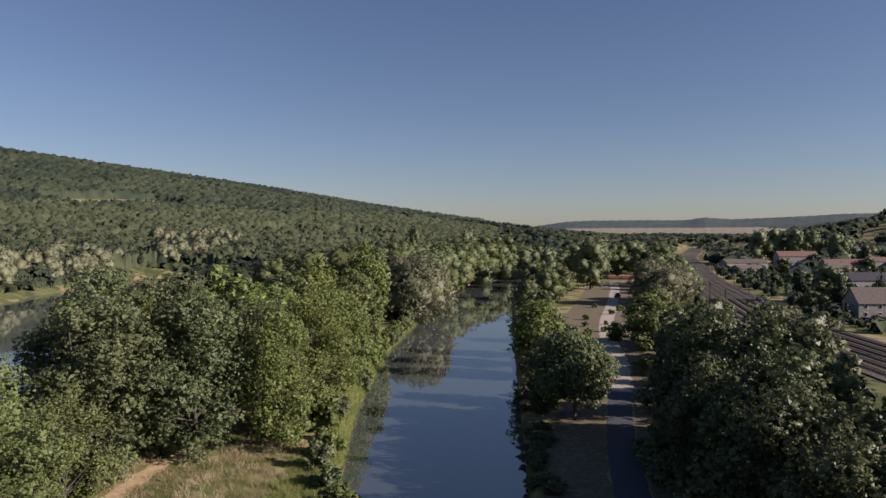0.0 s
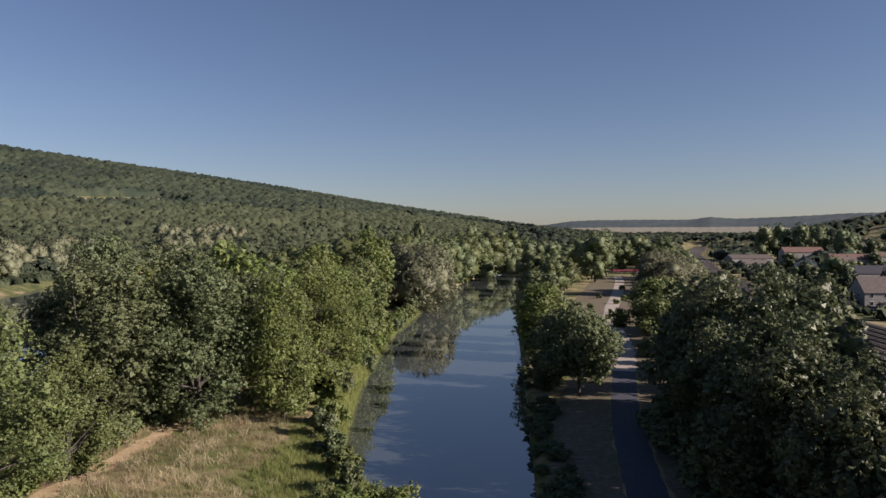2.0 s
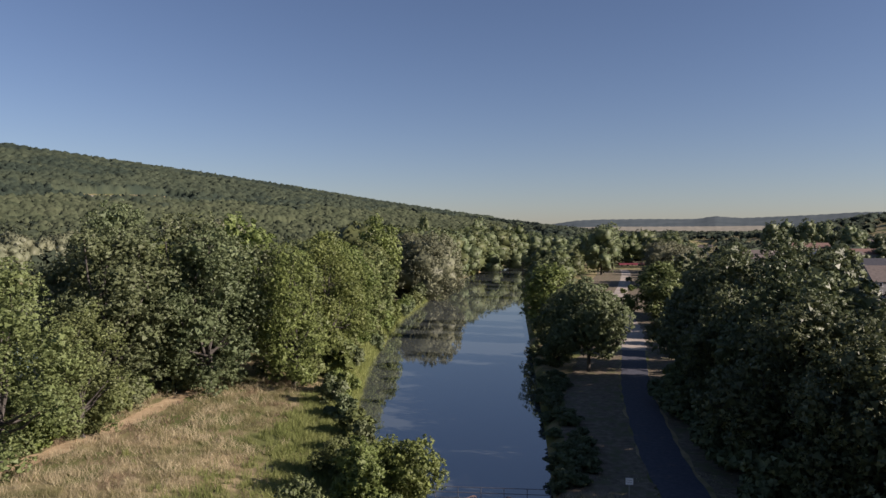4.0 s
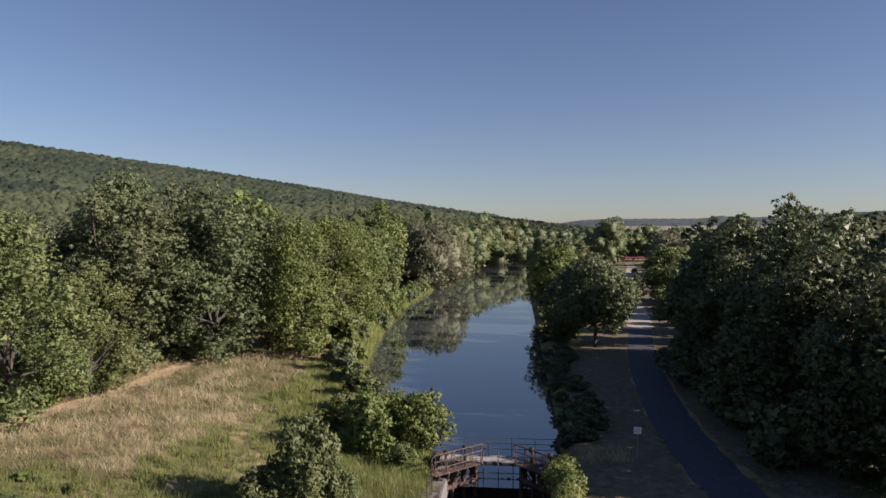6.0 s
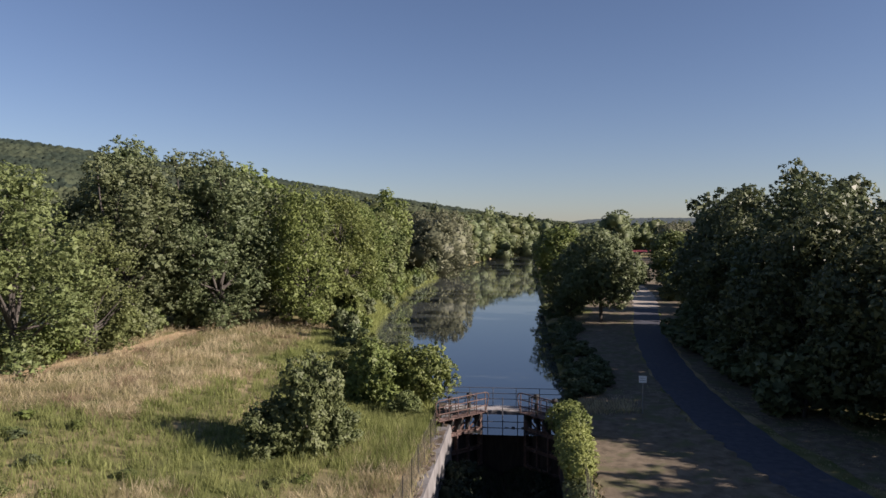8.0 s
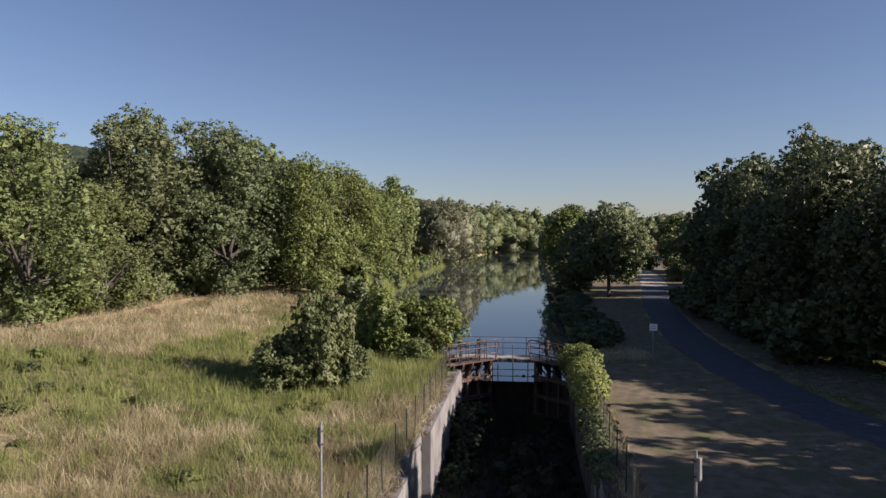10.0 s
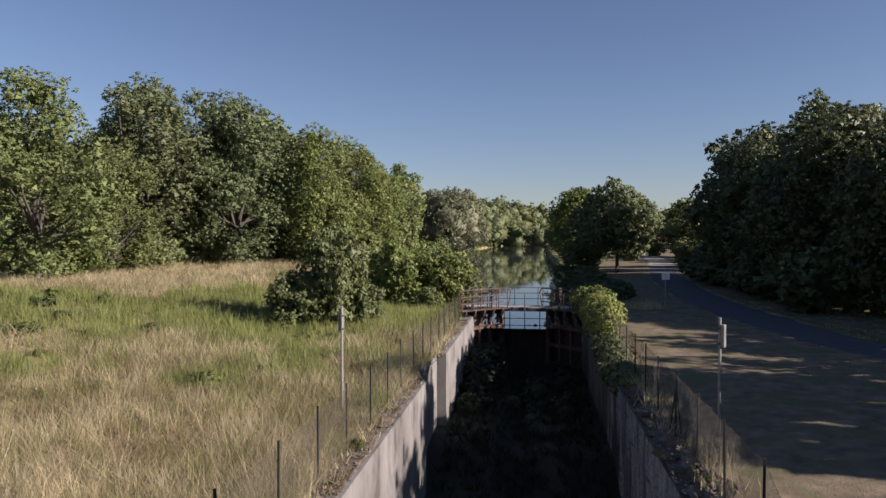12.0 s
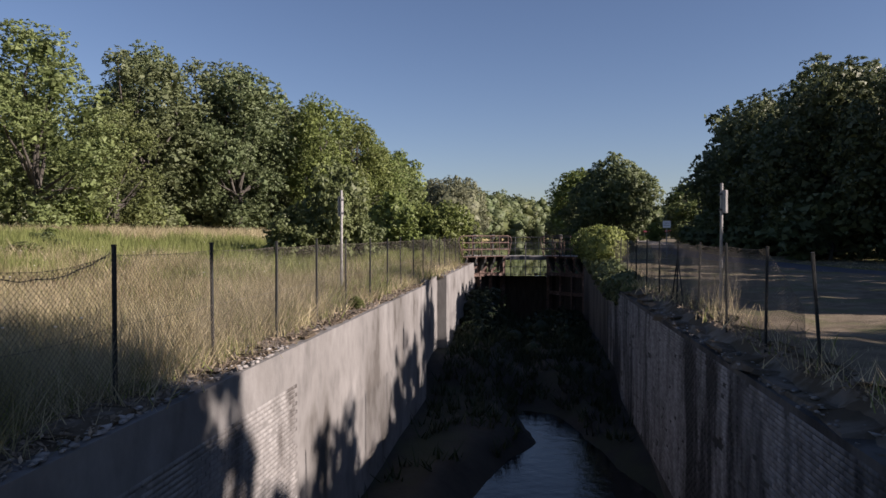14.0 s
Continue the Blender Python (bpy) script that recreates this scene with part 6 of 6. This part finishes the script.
blades("turf", M_DRYGRASS, np.stack([x[ok], y[ok]], 1), 7, 0.12, 0.012, "short dry worn turf beside the lock", lean=0.6, spread=0.08)
# straw tufts along both copings
n = 1500
line = np.stack([np.where(np.arange(n) % 3 == 0, 2.75, -6.75) + GR.normal(0, 0.22, n), 4 + 42 * GR.random(n)], 1)
line = line[GR.random(len(line)) < 0.35 + 0.65 * (waves(line[:, 0] * 0, line[:, 1], 2.0, 3.0) > -0.1)]
blades("edge_grass", M_DRYGRASS, line, 6, 0.42, 0.011, "pale grass tufts along the lock coping", lean=0.5)
weed = line[GR.random(len(line)) < 0.3]
blades("edge_weeds", M_GREENGRASS, weed, 6, 0.35, 0.016, "small green weeds along the lock coping", lean=0.6)

# tall pale stalks in the right-hand fence, and rank tufts at the end of the lawn
stalk = np.stack([2.75 + GR.normal(0, 0.10, 12), 17.2 + GR.normal(0, 0.8, 12)], 1)
blades("dry_stalks", M_DRYGRASS, stalk, 3, 1.2, 0.010, "tall bleached grass stalks growing through the fence", lean=0.18, spread=0.1)
tuft = np.stack([3.4 + 4.4 * GR.random(150), 54.2 + 3.6 * GR.random(150)], 1)
blades("edge_grass", M_DRYGRASS, tuft, 7, 0.75, 0.010, "pale rank grass tufts at the end of the lawn", lean=0.3)

# brown litter on the copings
n = 9000
at = np.stack([np.where(np.arange(n) % 2, WALL_R + 0.35, WALL_L - 0.05) + np.where(np.arange(n) % 2, 1, -1) * 0.75 * GR.random(n) ** 0.8, 3 + 24 * GR.random(n) ** 1.2, GR.uniform(-0.02, 0.05, n)], 1)
turn, size = GR.random(n) * 6.283, 0.018 + 0.045 * GR.random(n)
way = np.column_stack([np.cos(turn), np.sin(turn), GR.normal(0, 0.35, n)])
side = np.column_stack([-np.sin(turn), np.cos(turn), GR.normal(0, 0.35, n)]) * 0.45
v = np.stack([at - way * size[:, None], at + side * size[:, None], at + way * size[:, None], at - side * size[:, None]], 1).reshape(-1, 3)
tagged(placed("leaf_litter", mesh_of("leaf_litter", v, np.arange(n * 4).reshape(-1, 4)), M_LITTER), "brown leaf litter and crumbs along the lock coping", "litter", kind="stuff")

# rank growth on the chamber floor, coloured near black for the shade there
n = 1500
fx, fy = WALL_L + 0.3 + (WALL_R - WALL_L - 0.6) * GR.random(n), 8 + 44 * GR.random(n)
fz = silt(fx, fy)
ok = (fz > FLOOR_Z + 0.02) & (GR.random(n) < 0.25 + 0.75 * smooth_step((fy - 18) / 14))
fx, fy, fz = fx[ok], fy[ok], fz[ok]
per = 9
k = len(fx) * per
root = np.repeat(np.column_stack([fx, fy, fz]), per, 0) + GR.normal(0, 0.12, (k, 3)) * (1, 1, 0.1)
tall = (0.18 + 0.4 * GR.random(k))[:, None]
aim = np.column_stack([GR.normal(0, 0.5, (k, 2)), np.ones(k)])
turn = GR.random(k) * 6.283
side = np.column_stack([np.cos(turn), np.sin(turn), np.zeros(k)]) * 0.035
v = np.stack([root - side, root + side, root + aim * tall], 1).reshape(-1, 3)
tagged(placed("floor_weeds", mesh_of("floor_weeds", v, tris=np.arange(k * 3).reshape(-1, 3)), M_FIR_AND_SHADED_WEED), "rank weeds on the lock floor, coloured near black for the shade", "weeds", kind="stuff")

# ---- bricks of the chamber walls, nearest the lock's lower end ----
def brick_mesh(name, size, rng, mat):
    """A worn brick showing its face and edges; x points out of the wall."""
    bm = bmesh.new()
    out, w, h = size
    a = [bm.verts.new((0, s * w / 2, t * h / 2)) for s, t in ((-1, -1), (1, -1), (1, 1), (-1, 1))]
    b = [bm.verts.new((out + float(rng.normal(0, 0.0015)), s * (w / 2 - 0.007), t * (h / 2 - 0.006))) for s, t in ((-1, -1), (1, -1), (1, 1), (-1, 1))]
    bm.faces.new(b)
    for k in range(4):
        bm.faces.new((a[k], a[(k + 1) % 4], b[(k + 1) % 4], b[k]))
    me = bpy.data.meshes.new(name)
    bm.to_mesh(me)
    bm.free()
    me.materials.append(mat)
    return me


def brickwork(wall, mat, inner, out, y0, y1, single_from, single_to, bare_top, bare):
    """Running bond on a wall's face: loose pieces on one stretch, the rest joined."""
    rng = np.random.default_rng(int(y0 * 10) + (out > 0))
    kinds = [brick_mesh("brick", (0.012 + 0.002 * i, 0.222, 0.064), rng, mat) for i in range(4)]
    base = [np.array([v.co[:] for v in m.vertices]) for m in kinds]
    faces = np.array([list(p.vertices) for p in kinds[0].polygons])
    vs, fs, loose, at = [], [], 0, 0
    for row in range(54):
        z = -0.50 - row * 0.0765
        for k in range(int((y1 - y0) / 0.233)):
            y = y0 + (k + 0.5 * (row % 2)) * 0.233
            if rng.random() < 0.02 or z > bare_top or float(waves(y, z * 2.5, 1.1, 3.0)) < bare:
                continue
            kind = int(rng.integers(4))
            if single_from <= y < single_to and loose < 300 and row > 4:
                placed("brick", kinds[kind], None, wall, m=pose(inner, y, z, 0, 0, 0 if out > 0 else 180))
                loose += 1
            else:
                flip = np.array((1, 1, 1)) if out > 0 else np.array((-1, -1, 1))
                vs.append(base[kind] * flip + (inner, y, z))
                fs.append(faces + at)
                at += 8
    tagged(placed("brickwork", mesh_of("brickwork", np.concatenate(vs), np.concatenate(fs)), mat, wall), kind="stuff")


brickwork(wall_left, M_BRICK, WALL_L, 1, 3.5, 12.2, 8.2, 9.9, -0.7, -0.8)
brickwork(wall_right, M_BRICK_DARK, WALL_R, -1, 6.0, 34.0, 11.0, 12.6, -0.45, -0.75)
